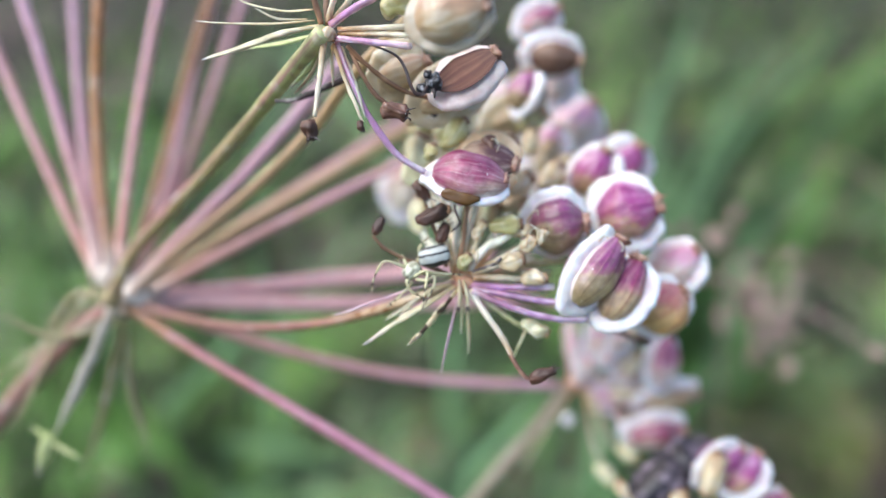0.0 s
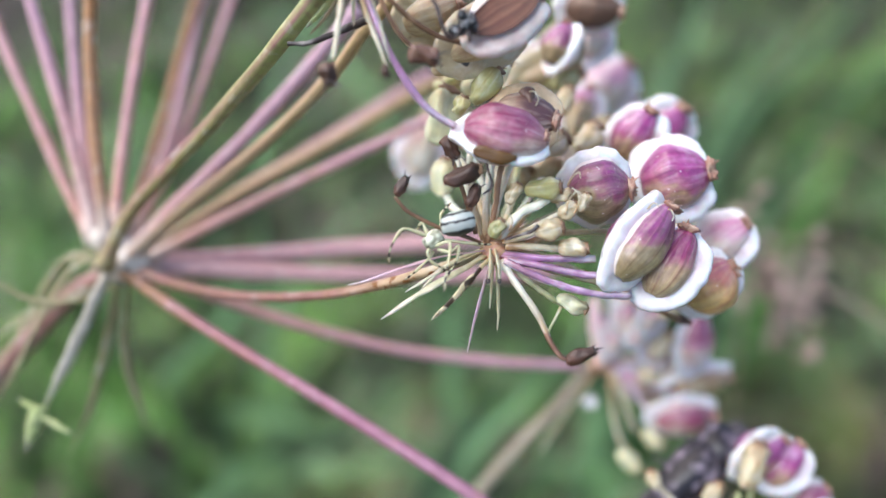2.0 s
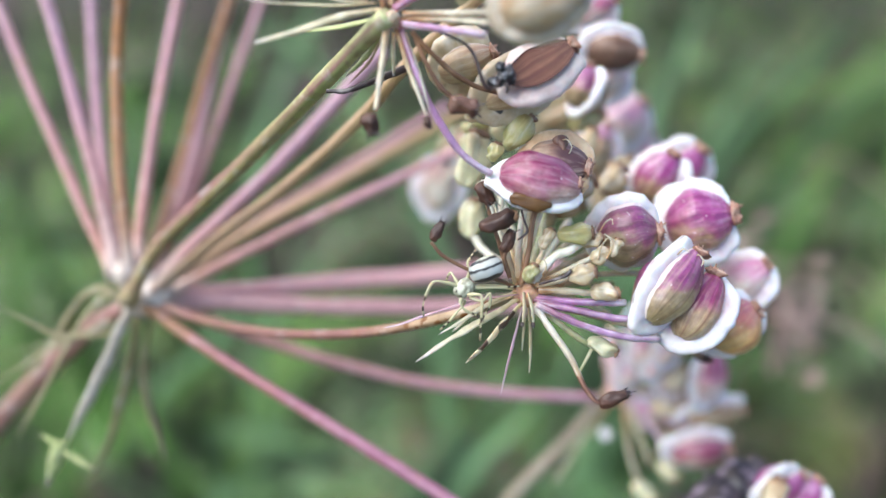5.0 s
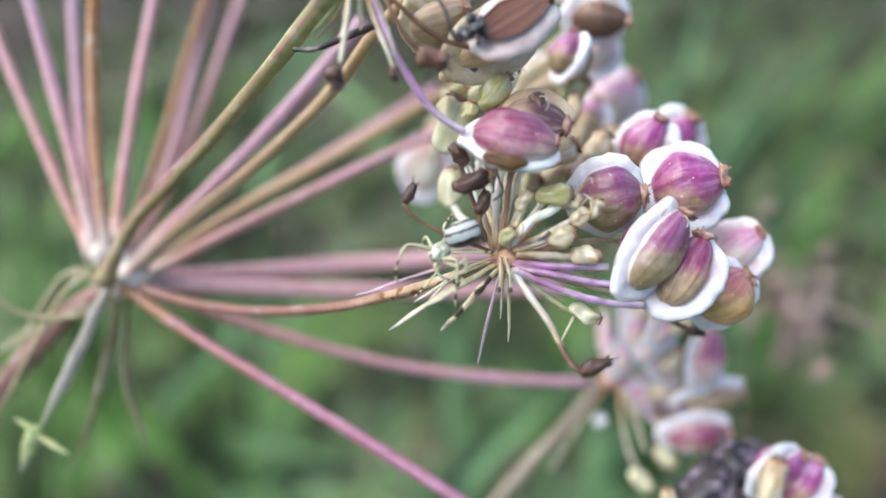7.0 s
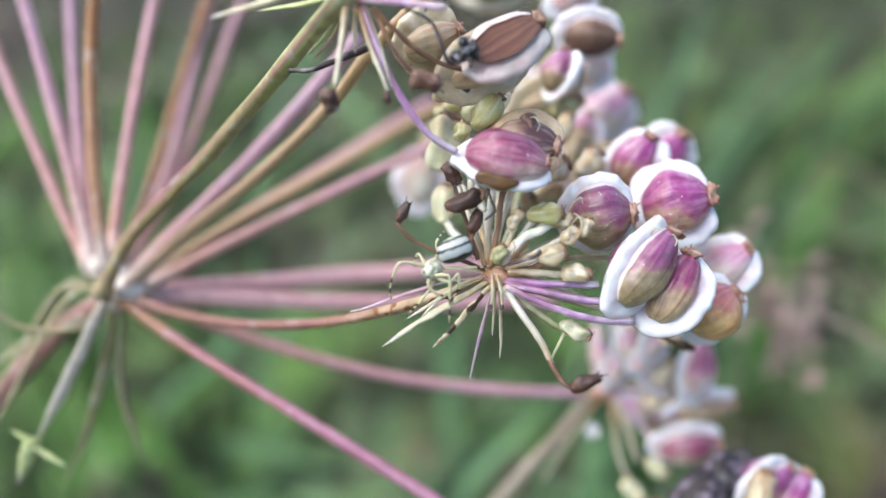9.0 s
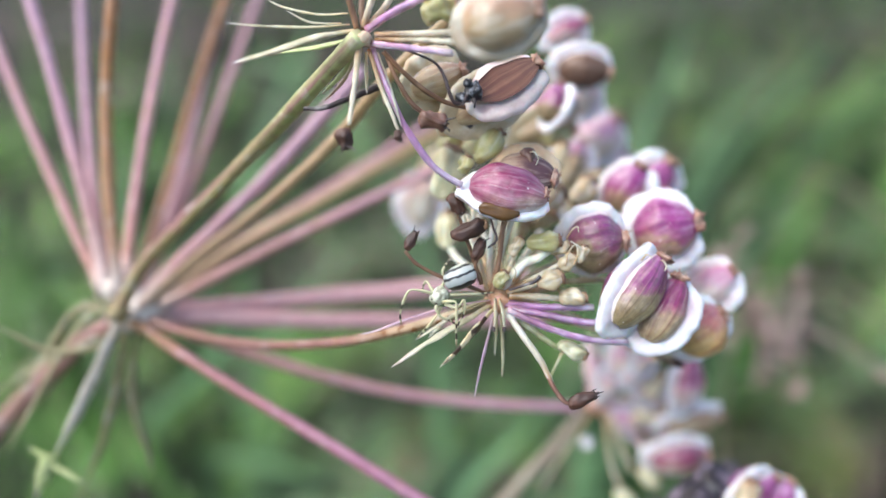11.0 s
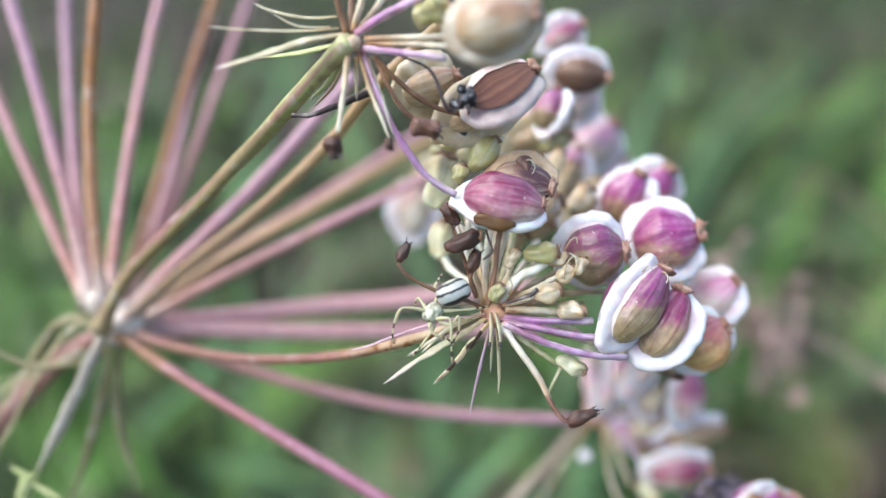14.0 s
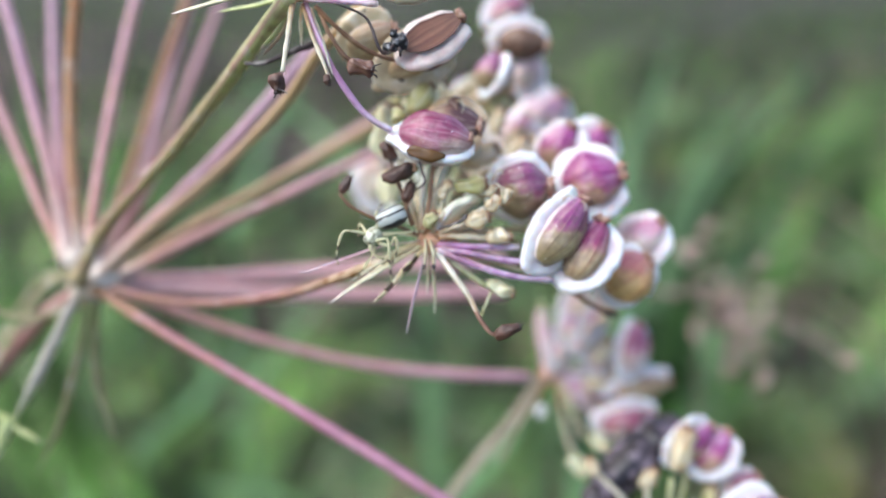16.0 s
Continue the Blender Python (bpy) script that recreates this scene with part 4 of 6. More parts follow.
def seed_mesh(length, width, seed, up, hollow=False):
    """The plump back of a mericarp with five raised ribs that run together at the tip."""
    bm = bmesh.new()
    rows, cols = 30, 60
    high = width * (-0.05 if hollow else 0.50)
    rings = []
    for i in range(rows + 1):
        u = i / rows
        z = length * (u - 0.5)
        env = max(0.0, math.sin(math.pi * (0.02 + 0.955 * u ** 0.94))) ** 0.50 * (1 - 0.10 * u * u)
        env *= 1 + 0.05 * noise.noise(Vector((u * 5 + seed, 1, 0))) + 0.02 * noise.noise(Vector((u * 14 + seed, 2, 0)))
        slip = 0.05 * width * noise.noise(Vector((u * 3 + seed, 3, 0)))
        ring = []
        for j in range(cols + 1):
            v = j / cols
            bent = v + 0.012 * noise.noise(Vector((u * 4, v * 3, seed)))
            rib = 0.022 * max(0.0, math.cos(10 * math.pi * (bent - 0.1))) ** 6 * min(1, 6 * v, 6 - 6 * v)
            fine = 0.010 * noise.noise(Vector((u * 3 + seed, v * 42, seed))) + 0.008 * noise.noise(Vector((u * 26, v * 20, seed)))
            dent = 0.07 * noise.noise(Vector((u * 3 + seed, v * 4, seed)))
            a = math.pi * v
            swell = 1 + dent + fine + (0.0 if hollow else rib)
            ring.append((slip - width / 2 * env * math.cos(a) * (1 + 0.5 * rib), high * env * math.sin(a) ** 0.72 * swell + (0.10 if hollow else 0.03) * width, z))
        rings.append(ring)
    skin(bm, rings, False, False)
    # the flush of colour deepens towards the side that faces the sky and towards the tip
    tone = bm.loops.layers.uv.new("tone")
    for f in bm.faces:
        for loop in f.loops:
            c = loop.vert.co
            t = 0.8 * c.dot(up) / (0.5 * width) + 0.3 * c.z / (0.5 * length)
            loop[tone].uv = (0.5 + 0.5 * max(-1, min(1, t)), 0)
    return bm


def fruit(at, length, width, ang, lean, spin, seed_material, wing_material, fill=0.80, label="", long=0.78):
    k = next(seeds) * 0.77
    length, width = length * MM, width * MM
    hollow = seed_material in (SEED_OPEN,)
    m = upright(at, ang, lean, spin)
    whole = part("fruit", wing_mesh(length, width, k), wing_material, umbel, label, m)
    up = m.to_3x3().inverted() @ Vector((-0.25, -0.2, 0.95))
    turned = Matrix.Rotation(math.pi, 4, "Z")
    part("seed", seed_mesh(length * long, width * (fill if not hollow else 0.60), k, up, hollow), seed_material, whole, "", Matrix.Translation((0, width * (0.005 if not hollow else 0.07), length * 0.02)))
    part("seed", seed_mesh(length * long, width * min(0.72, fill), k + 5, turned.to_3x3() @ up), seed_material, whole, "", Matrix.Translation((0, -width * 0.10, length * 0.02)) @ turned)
    # the shrivelled style base at the tip
    bm = ellipsoid(width * 0.11, width * 0.22, 10, 16, None, 0.25, 5, 0.9, k)
    for q in range(5):
        a = q * 1.257 + k
        spike = tube([(0, 0, 0), (math.cos(a) * width * 0.09, math.sin(a) * width * 0.07, width * 0.05), (math.cos(a) * width * 0.11, math.sin(a) * width * 0.09, width * (0.065 + 0.03 * math.sin(q * 2.1 + k)))], lambda u: width * 0.022 * (1.15 - u), 3, 5, 0, 0.4, q)
        me = bpy.data.meshes.new("spike")
        spike.to_mesh(me)
        spike.free()
        bm.from_mesh(me)
    part("style_base", bm, STYLE, whole, "small shrivelled reddish brown style base", Matrix.Translation((0, width * 0.12, length * 0.415)))
    return whole


def young_fruit(at, length, width, ang, lean, material, label=""):
    k = next(seeds) * 0.61
    length, width = length * MM * 0.84, width * MM * 0.74
    ob = part("young_fruit", ellipsoid(length, width, 14, 20, lambda u: math.sin(math.pi * u) ** 0.62 * (0.72 + 0.34 * u), 0.045, 5, 0.7, k), material, umbel, label, upright(at, ang, lean))
    bm = ellipsoid(width * 0.34, width * 0.55, 8, 12, None, 0.2, 5, 0.9, k)
    for s in (-1, 1):
        tail = tube([(0, 0, 0), (s * width * 0.12, 0, width * 0.18), (s * width * 0.32, width * 0.05, width * 0.26)], lambda u: width * 0.035 * (1.2 - u), 3, 5)
        me = bpy.data.meshes.new("tail")
        tail.to_mesh(me)
        tail.free()
        bm.from_mesh(me)
    part("style_base", bm, PED_BROWN, ob, "brown style base with two short tails", Matrix.Translation((0, 0, length * 0.48)))
    return ob


def withered_floret(at, length, width, ang, lean, material, label=""):
    k = next(seeds) * 0.53
    length, width = length * MM, width * MM
    bm = ellipsoid(length, width, 18, 18, lambda u: min(1, u * 6 + 0.2) * (0.34 + 0.66 * math.sin(math.pi * min(1, 0.1 + u * 0.85)) ** 1.3) * (1 - max(0, (u - 0.86) / 0.14) ** 2 * 0.7), 0.12, 4, 0.6, k)
    for v in bm.verts:
        # crumpled and bent while drying
        u = v.co.z / length
        turn = 0.9 * u * math.sin(k)
        x, y = v.co.x, v.co.y
        crease = 1 + 0.22 * noise.noise(Vector((x, y, v.co.z)) / width * 2.6 + Vector((k, 0, 0)))
        v.co.x = (x * math.cos(turn) - y * math.sin(turn)) * crease + 0.5 * width * math.sin(k * 2.1) * (u * u - 0.08)
        v.co.y = (x * math.sin(turn) + y * math.cos(turn)) * crease * 0.8 + 0.4 * width * math.cos(k * 1.3) * (u * u - 0.08)
    ob = part("withered_floret", bm, material, umbel, label or "shrivelled dark brown floret", upright(at, ang, lean))
    bm = bmesh.new()
    for q in range(6):
        a = q * 1.047 + k
        c, d = math.cos(a), math.sin(a)
        g = 0.8 if q in (0, 3) else 0.32 + 0.2 * math.sin(q * 3 + k)
        tail = tube([(c * width * 0.12, d * width * 0.12, 0), (c * width * 0.34, d * width * 0.34, length * 0.12 * g), (c * width * 0.62 * g, d * width * 0.4, length * 0.26 * g), (c * width * 0.74 * g, d * width * 0.6, length * (0.24 if q % 2 else 0.4) * g)], lambda u: width * 0.07 * (1.15 - 0.75 * u), 4, 6, 0, 0.5, k + q)
        me = bpy.data.meshes.new("horn")
        tail.to_mesh(me)
        tail.free()
        bm.from_mesh(me)
    part("style", bm, DRY_BLACK, ob, "", Matrix.Translation((0, 0, length * 0.40)))
    return ob


def receptacle(at, length, width, ang, lean, material, label=""):
    return part("receptacle", ellipsoid(length * MM, width * MM, 12, 18, None, 0.12, 9, 0.3, next(seeds)), material, umbel, label, upright(at, ang, lean))


# the hub, where the ray stalks meet, and the stem that carries it
bm = ellipsoid(4.2 * MM, 4.0 * MM, 14, 24, None, 0.08, 11, 0.3, 4.0)
part("hub", bm, HUB_PALE, umbel, "pale swollen hub of the umbel", upright((0.1, 1.2, -0.5), 55, 10))
part("hub_shoulder", ellipsoid(3.0 * MM, 2.3 * MM, 12, 20, None, 0.10, 7, 0.3, 9.0), HUB_PALE, umbel, "pale shoulder where the ray stalks join", upright((1.7, -0.4, -0.35), 20, 0))
part("hub_shoulder", ellipsoid(2.2 * MM, 1.6 * MM, 12, 20, None, 0.10, 7, 0.3, 12.0), HUB_PALE, umbel, "pale shoulder where the ray stalks join", upright((-1.4, 0.4, 1.3), 105, 0))
foot = umbel.matrix_world.inverted() @ Vector((-0.16, 0.22, -0.012))
stem_points = [(-0.7, 1.6, -1.2), (-4.98, 3.50, -3.47), (-10.88, 7.00, -7.95), (-18.74, 12.00, -14.72), (-32.16, 21.00, -26.69), (-63.83, 39.00, -55.93), (-150.57, 85.00, -161.66), tuple(foot / MM)]
stalk("stem", STALK_STEM, 0.75, 1.5, *stem_points, label="reddish ribbed main stem")

# ray stalks
stalk("ray", STALK_PINK, 0.51, 0.44, (-2.69, 2.00, 0.87), (-6.96, 3.00, 8.65), (-14.21, 5.00, 22.82), (-18.27, 6.00, 31.33))
stalk("ray", STALK_LILAC, 0.56, 0.48, (-1.98, 1.00, 1.18), (-4.44, 1.00, 10.59), (-7.60, 1.00, 21.29), (-10.16, 1.00, 29.47), (-11.55, 1.00, 35.11))
stalk("ray", STALK_LILAC, 0.51, 0.48, (-2.18, 2.00, 1.14), (-5.47, 5.00, 11.00), (-8.21, 8.00, 24.36), (-9.87, 10.00, 36.69))
stalk("ray", STALK_BROWN, 0.51, 0.46, (-0.29, -0.50, 1.02), (-0.94, -1.50, 9.40), (-1.20, -2.00, 19.11), (-0.32, -3.00, 27.08), (-0.07, -3.00, 33.38), label="brown ribbed ray stalk turning orange")
stalk("ray", STALK_PINK, 0.54, 0.44, (-0.61, 1.00, 0.95), (-0.48, 3.00, 10.86), (0.44, 5.00, 22.55), (1.57, 7.00, 33.30))
stalk("ray", STALK_BROWN, 0.51, 0.44, (-0.37, 2.00, 0.64), (1.25, 6.00, 11.20), (3.06, 9.00, 22.55), (6.29, 12.00, 37.36))
stalk("ray", STALK_LILAC, 0.49, 0.44, (-0.95, 3.00, 0.32), (0.89, 10.00, 11.62), (2.25, 14.00, 25.70), (4.28, 17.00, 37.61))
stalk("ray", STALK_PINK, 0.54, 0.44, (-0.54, 3.00, 0.32), (1.71, 11.00, 11.74), (5.36, 16.00, 28.25), (7.65, 19.00, 38.53))
stalk("ray", STALK_OLIVE, 0.56, 0.54, (0.39, -2.50, -0.79), (3.28, -4.50, 3.59), (8.18, -7.50, 7.67), (14.11, -12.00, 11.96), (19.92, -18.20, 15.77), (22.84, -21.70, 17.51), label="olive green ray stalk flushed purple along one side")
stalk("ray", STALK_LILAC, 0.62, 0.60, (0.36, 1.50, -0.09), (5.29, 1.00, 4.85), (11.54, 0.00, 10.73), (17.71, -1.50, 17.10), (21.26, -3.00, 20.73))
stalk("ray", STALK_TAN, 0.50, 0.40, (1.70, -0.50, -0.20), (7.16, -3.00, 4.11), (14.43, -6.00, 9.23), (20.33, -10.00, 13.86), (23.09, -13.00, 16.38), (26.20, -15.20, 18.90), (29.20, -16.60, 21.40))
stalk("ray", STALK_TAN, 0.48, 0.42, (0.78, 3.00, -0.61), (7.69, 5.00, 4.93), (15.96, 7.00, 10.13), (25.98, 8.00, 16.38), (31.11, 8.00, 19.35))
stalk("ray", STALK_PINK, 0.54, 0.48, (0.38, 4.00, -0.68), (7.66, 9.00, 5.84), (16.19, 13.00, 12.17), (27.09, 15.00, 19.81))
stalk("ray", STALK_PINK, 0.51, 0.45, (2.10, 1.00, -0.45), (8.44, 2.50, 3.34), (14.36, 4.00, 6.62), (21.19, 5.00, 10.20), (28.83, 6.00, 14.14))
stalk("ray", STALK_ROSE, 0.92, 0.85, (1.19, 2.00, -0.74), (8.32, 7.00, -0.36), (17.71, 12.00, 0.51), (29.85, 15.00, 1.57), (40.50, 17.50, 2.40))
stalk("ray", STALK_ROSE, 0.85, 0.75, (1.40, 1.50, -0.90), (8.88, 5.00, -1.42), (18.26, 8.00, -1.79), (29.76, 11.00, -1.80), (40.50, 13.50, -1.50))
stalk("ray", STALK_SPOT, 0.40, 0.32, (1.51, 0.00, -0.98), (6.63, -2.50, -2.17), (13.27, -6.00, -2.63), (19.73, -10.00, -1.99), (24.56, -13.50, -0.81), (28.07, -15.60, 0.40), (31.30, -16.80, 1.65), label="reddish ray stalk with brown blotches")
stalk("ray", STALK_PINK, 0.54, 0.50, (1.86, 1.00, -1.37), (7.37, 3.00, -3.53), (14.37, 5.00, -6.13), (22.97, 7.00, -8.60), (32.66, 8.50, -10.05), (42.69, 9.50, -10.63))
stalk("ray", STALK_RED, 0.45, 0.48, (1.23, -0.50, -1.34), (5.04, -2.00, -3.45), (10.35, -3.50, -6.28), (18.22, -5.00, -10.32), (26.62, -6.00, -14.99), (36.20, -6.50, -20.84), (45.05, -6.00, -25.57), label="bright magenta ray stalk")
stalk("dry_ray", STALK_DRY, 0.55, 0.80, (44.65, 12.00, -10.45), (41.53, 15.00, -15.93), (36.83, 18.00, -22.45), (31.09, 21.00, -30.74), (24.91, 25.00, -39.98))

# drooping bracts under the hub
leaflet("bract", BRACT_GREEN, 1.25, (-4.30, -3.00, -12.50), (-4.75, -3.10, -13.20), (-5.15, -3.20, -14.60), (-5.72, -3.20, -16.20))
leaflet("bract", BRACT_GREY, 1.05, (0.46, -1.00, -0.33), (-0.36, -2.00, -3.02), (-2.11, -2.70, -7.82), (-3.45, -3.00, -10.85), (-4.42, -3.00, -13.00), label="grey green drooping bract with a three-lobed tip")
leaflet("bract", BRACT_GREEN, 0.50, (-4.30, -3.10, -12.98), (-5.24, -3.30, -12.38), (-6.25, -3.50, -11.68))
leaflet("bract", BRACT_GREEN, 0.50, (-4.50, -3.10, -13.22), (-3.16, -3.30, -13.89), (-1.60, -3.50, -14.65))
leaflet("bract", BRACT_TAN, 0.70, (-0.71, -1.00, -0.09), (-2.79, -1.50, -1.10), (-4.89, -2.00, -4.76), (-7.22, -2.00, -9.38), (-9.09, -2.00, -12.79))
leaflet("bract", BRACT_TAN, 0.65, (-1.55, 1.00, 0.18), (-4.57, 1.00, -0.20), (-6.55, 1.00, -2.67), (-9.00, 1.00, -7.27), (-11.57, 2.00, -11.01))
leaflet("bract", BRACT_TAN, 0.85, (-0.02, 1.00, -1.59), (-1.17, 2.00, -6.28), (-3.36, 3.00, -13.75), (-6.14, 4.00, -19.29))
leaflet("bract", BRACT_TAN, 0.75, (0.75, 1.00, -2.09), (0.01, 2.00, -6.79), (0.41, 2.00, -10.42), (1.32, 2.00, -13.01), (2.17, 2.00, -15.86))
leaflet("bract", BRACT_TAN, 0.75, (-1.23, 2.00, -1.35), (-4.98, 5.00, -2.77), (-10.32, 8.00, -5.72), (-17.11, 10.00, -7.65))
leaflet("bract", BRACT_TAN, 0.55, (0.26, 0.00, -2.56), (-2.15, -2.00, -3.74), (-5.16, -3.00, -3.62), (-7.37, -3.50, -2.46), (-9.54, -4.00, -1.17))
leaflet("bract", BRACT_TAN, 0.80, (-2.03, 2.00, -2.49), (-5.30, 2.00, -4.13), (-9.11, 2.00, -6.03), (-14.11, 3.00, -9.22))
leaflet("bract", BRACT_TAN, 0.90, (-1.01, 1.00, -1.32), (-4.72, 3.00, -0.38), (-8.57, 6.00, -2.88), (-12.64, 8.00, -10.19), (-15.63, 9.00, -16.40))

# upper cluster
receptacle((23.11, -21.40, 17.48), 0.90, 0.90, 60, 0, RECEPT_PALE)
stalk("pedicel", PED_LILAC, 0.17, 0.22, (23.53, -20.80, 17.20), (24.41, -20.80, 14.84), (25.79, -20.40, 12.15), (27.35, -19.90, 10.09), (29.12, -19.40, 9.02), label="lilac pedicel")
stalk("pedicel", PED_BROWN, 0.15, 0.16, (24.22, -21.00, 16.88), (25.57, -20.40, 15.65), (27.30, -19.60, 14.56), (28.90, -19.00, 14.10), (30.72, -18.40, 14.12), label="brown dry pedicel")
stalk("pedicel", PED_BROWN, 0.13, 0.16, (24.44, -20.70, 16.57), (25.07, -20.60, 15.24), (25.93, -20.40, 13.94), (26.72, -20.20, 13.31))
stalk("pedicel", PED_LILAC, 0.20, 0.22, (23.56, -21.20, 17.25), (25.77, -22.00, 16.81), (28.39, -22.70, 16.32))
stalk("pedicel", PED_CREAM, 0.17, 0.20, (23.72, -21.20, 17.83), (26.42, -22.00, 17.68), (28.53, -23.00, 17.46))
stalk("pedicel", PED_CREAM, 0.16, 0.20, (23.71, -21.00, 17.62), (26.42, -21.80, 17.35), (28.87, -22.70, 16.98))
stalk("pedicel", PED_LILAC, 0.26, 0.24, (23.21, -21.20, 18.08), (24.76, -22.00, 18.84), (26.73, -22.70, 19.61), (28.33, -23.00, 20.18))
stalk("pedicel", PED_CREAM, 0.20, 0.20, (23.02, -21.00, 18.32), (23.39, -21.50, 19.33), (23.90, -22.00, 20.81))
stalk("pedicel", PED_CREAM, 0.20, 0.20, (23.36, -21.00, 18.32), (24.35, -21.00, 19.70), (25.67, -21.00, 21.60))
stalk("pedicel", PED_BROWN, 0.20, 0.20, (22.62, -21.00, 18.21), (22.31, -21.40, 19.34), (21.93, -22.00, 20.77))
stalk("pedicel", PED_BROWN, 0.20, 0.20, (23.00, -20.80, 18.28), (22.83, -20.60, 19.65), (22.92, -20.40, 21.44))
stalk("pedicel", PED_CREAM, 0.22, 0.14, (22.77, -21.00, 17.30), (22.61, -21.40, 14.99), (22.33, -21.80, 12.23))
stalk("pedicel", PED_CREAM, 0.15, 0.10, (23.36, -20.80, 17.03), (24.08, -21.00, 14.78), (24.79, -21.10, 13.08), (25.24, -21.20, 11.99))
leaflet("bracteole", BRACT_CREAM, 0.85, (22.69, -21.00, 18.14), (20.51, -22.00, 17.37), (18.07, -22.70, 16.25), (15.71, -23.00, 15.41))
leaflet("bracteole", BRACT_GREEN, 0.70, (22.24, -20.00, 17.95), (20.11, -19.50, 17.54), (17.22, -19.00, 17.21))
leaflet("bracteole", BRACT_CREAM, 0.35, (22.18, -21.00, 18.47), (19.77, -21.60, 18.05), (16.91, -22.00, 17.95), (14.94, -22.20, 18.04))
leaflet("bracteole", BRACT_CREAM, 0.35, (22.07, -21.00, 19.15), (20.32, -21.00, 19.04), (18.30, -21.00, 19.41), (17.23, -21.00, 19.86))
leaflet("bracteole", BRACT_CREAM, 0.30, (21.61, -20.50, 18.70), (19.74, -20.50, 18.73), (18.20, -20.50, 19.45))
leaflet("bracteole", BRACT_GREEN, 0.50, (22.43, -20.00, 17.15), (21.51, -19.40, 15.84), (20.25, -19.00, 14.69))
leaflet("bracteole", BRACT_BROWN, 0.30, (22.53, -20.00, 17.02), (21.70, -19.50, 15.47), (20.43, -19.00, 14.23))
leaflet("bracteole", BRACT_CREAM, 0.40, (23.12, -20.00, 17.10), (23.14, -20.00, 15.71), (23.19, -20.00, 14.50))
leaflet("bracteole", BRACT_BROWN, 0.30, (23.78, -20.40, 16.64), (24.11, -20.40, 14.93), (24.26, -20.40, 13.74))
leaflet("bracteole", BRACT_CREAM, 0.30, (23.85, -20.50, 16.96), (24.75, -20.80, 14.51), (25.40, -21.00, 12.27))
stalk("withered_filament", DRY_BLACK, 0.26, 0.12, (23.79, -18.00, 15.53), (22.78, -18.00, 15.08), (21.35, -18.00, 14.48), (20.10, -18.00, 14.02), (18.95, -18.00, 14.00), label="blackened curved filament")
withered_floret((25.27, -22.40, 11.51), 0.78, 0.39, -70, 0, DRY_DARK)
withered_floret((22.15, -22.40, 11.30), 1.30, 0.90, -75, 0, DRY_DARK)
withered_floret((27.28, -21.60, 12.62), 1.79, 0.99, -12, 0, DRY_BROWN)
fruit((30.72, -26.50, 16.94), 5.19, 4.08, 10, -14, 0, SEED_PEACH, WING_DULL, fill=0.84, label="large pale fruit flushed tan and pink")
young_fruit((27.55, -22.70, 18.81), 2.58, 2.26, 10, 0, OVARY_GREEN)
fruit((31.83, -19.60, 15.28), 5.74, 4.24, 34, 5, -24, SEED_OPEN, WING_PINKISH, label="split fruit half with a brown veined inner face")
fruit((30.88, -17.20, 14.76), 6.61, 4.63, 30, 5, 24, SEED_TAN, WING_CREAM, fill=0.45)
fruit((27.40, -16.70, 16.30), 4.68, 4.31, 25, 0, 28, SEED_TAN, WING_CREAM, fill=0.55)
fruit((37.20, -7.00, 16.95), 4.30, 3.90, 66, -5, -62, SEED_OLIVE, WING_WHITE, fill=0.74)
young_fruit((28.65, -16.20, 13.13), 2.63, 1.28, 10, 0, OVARY_CREAM)

# middle cluster
receptacle((31.72, -17.10, 1.64), 1.47, 1.69, 60, 0, RECEPT)
fruit((31.95, -18.80, 8.62), 5.95, 4.05, -9, 0, -34, SEED_PINK, WING_WHITE, fill=0.86, long=0.83, label="pink and white fruit lying on its side")
fruit((33.35, -17.20, 9.90), 4.95, 4.75, -10, -14, -10, SEED_DRY, WING_TAN, fill=0.66, label="dried tan fruit half with a brown shrivelled face")
fruit((38.35, -15.20, 5.85), 5.00, 5.60, 8, -6, 20, SEED_OLIVE, WING_WHITE, fill=0.78)
fruit((44.05, -12.70, 6.68), 5.75, 6.50, 12, -10, -12, SEED_PURPLE, WING_WHITE, fill=0.70)
fruit((40.60, -17.60, 2.40), 7.00, 4.45, 54, 8, 30, SEED_OLIVE, WING_WHITE, fill=0.70, label="narrow side-on fruit with a broad white wing")
fruit((42.75, -16.60, 1.05), 6.10, 4.80, 60, 8, -24, SEED_TWO, WING_WHITE, fill=0.62)
fruit((46.90, -11.90, -0.40), 5.10, 5.00, 42, -14, 2, SEED_ORANGE, WING_WHITE, fill=0.86, label="orange tan fruit with a thin white wing")
fruit((49.10, -9.00, 2.55), 5.10, 4.81, 40, -20, -24, SEED_BLUSH, WING_WHITE, fill=0.6)
fruit((42.39, -9.00, 10.05), 5.12, 5.12, 55, -16, -32, SEED_PURPLE, WING_WHITE, fill=0.60)
fruit((46.25, -3.00, 11.20), 6.03, 5.89, 60, -16, 14, SEED_PURPLE, WING_WHITE, fill=0.55)
part("seed_half", ellipsoid(2.60 * MM, 1.10 * MM, 16, 20, lambda u: math.sin(math.pi * u) ** 0.95, 0.07, 5, 0.5, 3.1), SEED_BROWN, umbel, "flat brown seed half tucked under the pink fruit", upright((31.45, -19.90, 7.42), -9, 0) @ Matrix.Diagonal((1, 0.7, 1, 1)))
young_fruit((34.48, -18.00, 5.63), 2.60, 1.66, 8, 0, OVARY_GREEN)
young_fruit((34.84, -18.60, 3.16), 2.06, 1.57, 15, 0, OVARY_CREAM)
young_fruit((36.05, -18.20, 4.31), 1.58, 1.29, 30, 0, OVARY_CREAM)
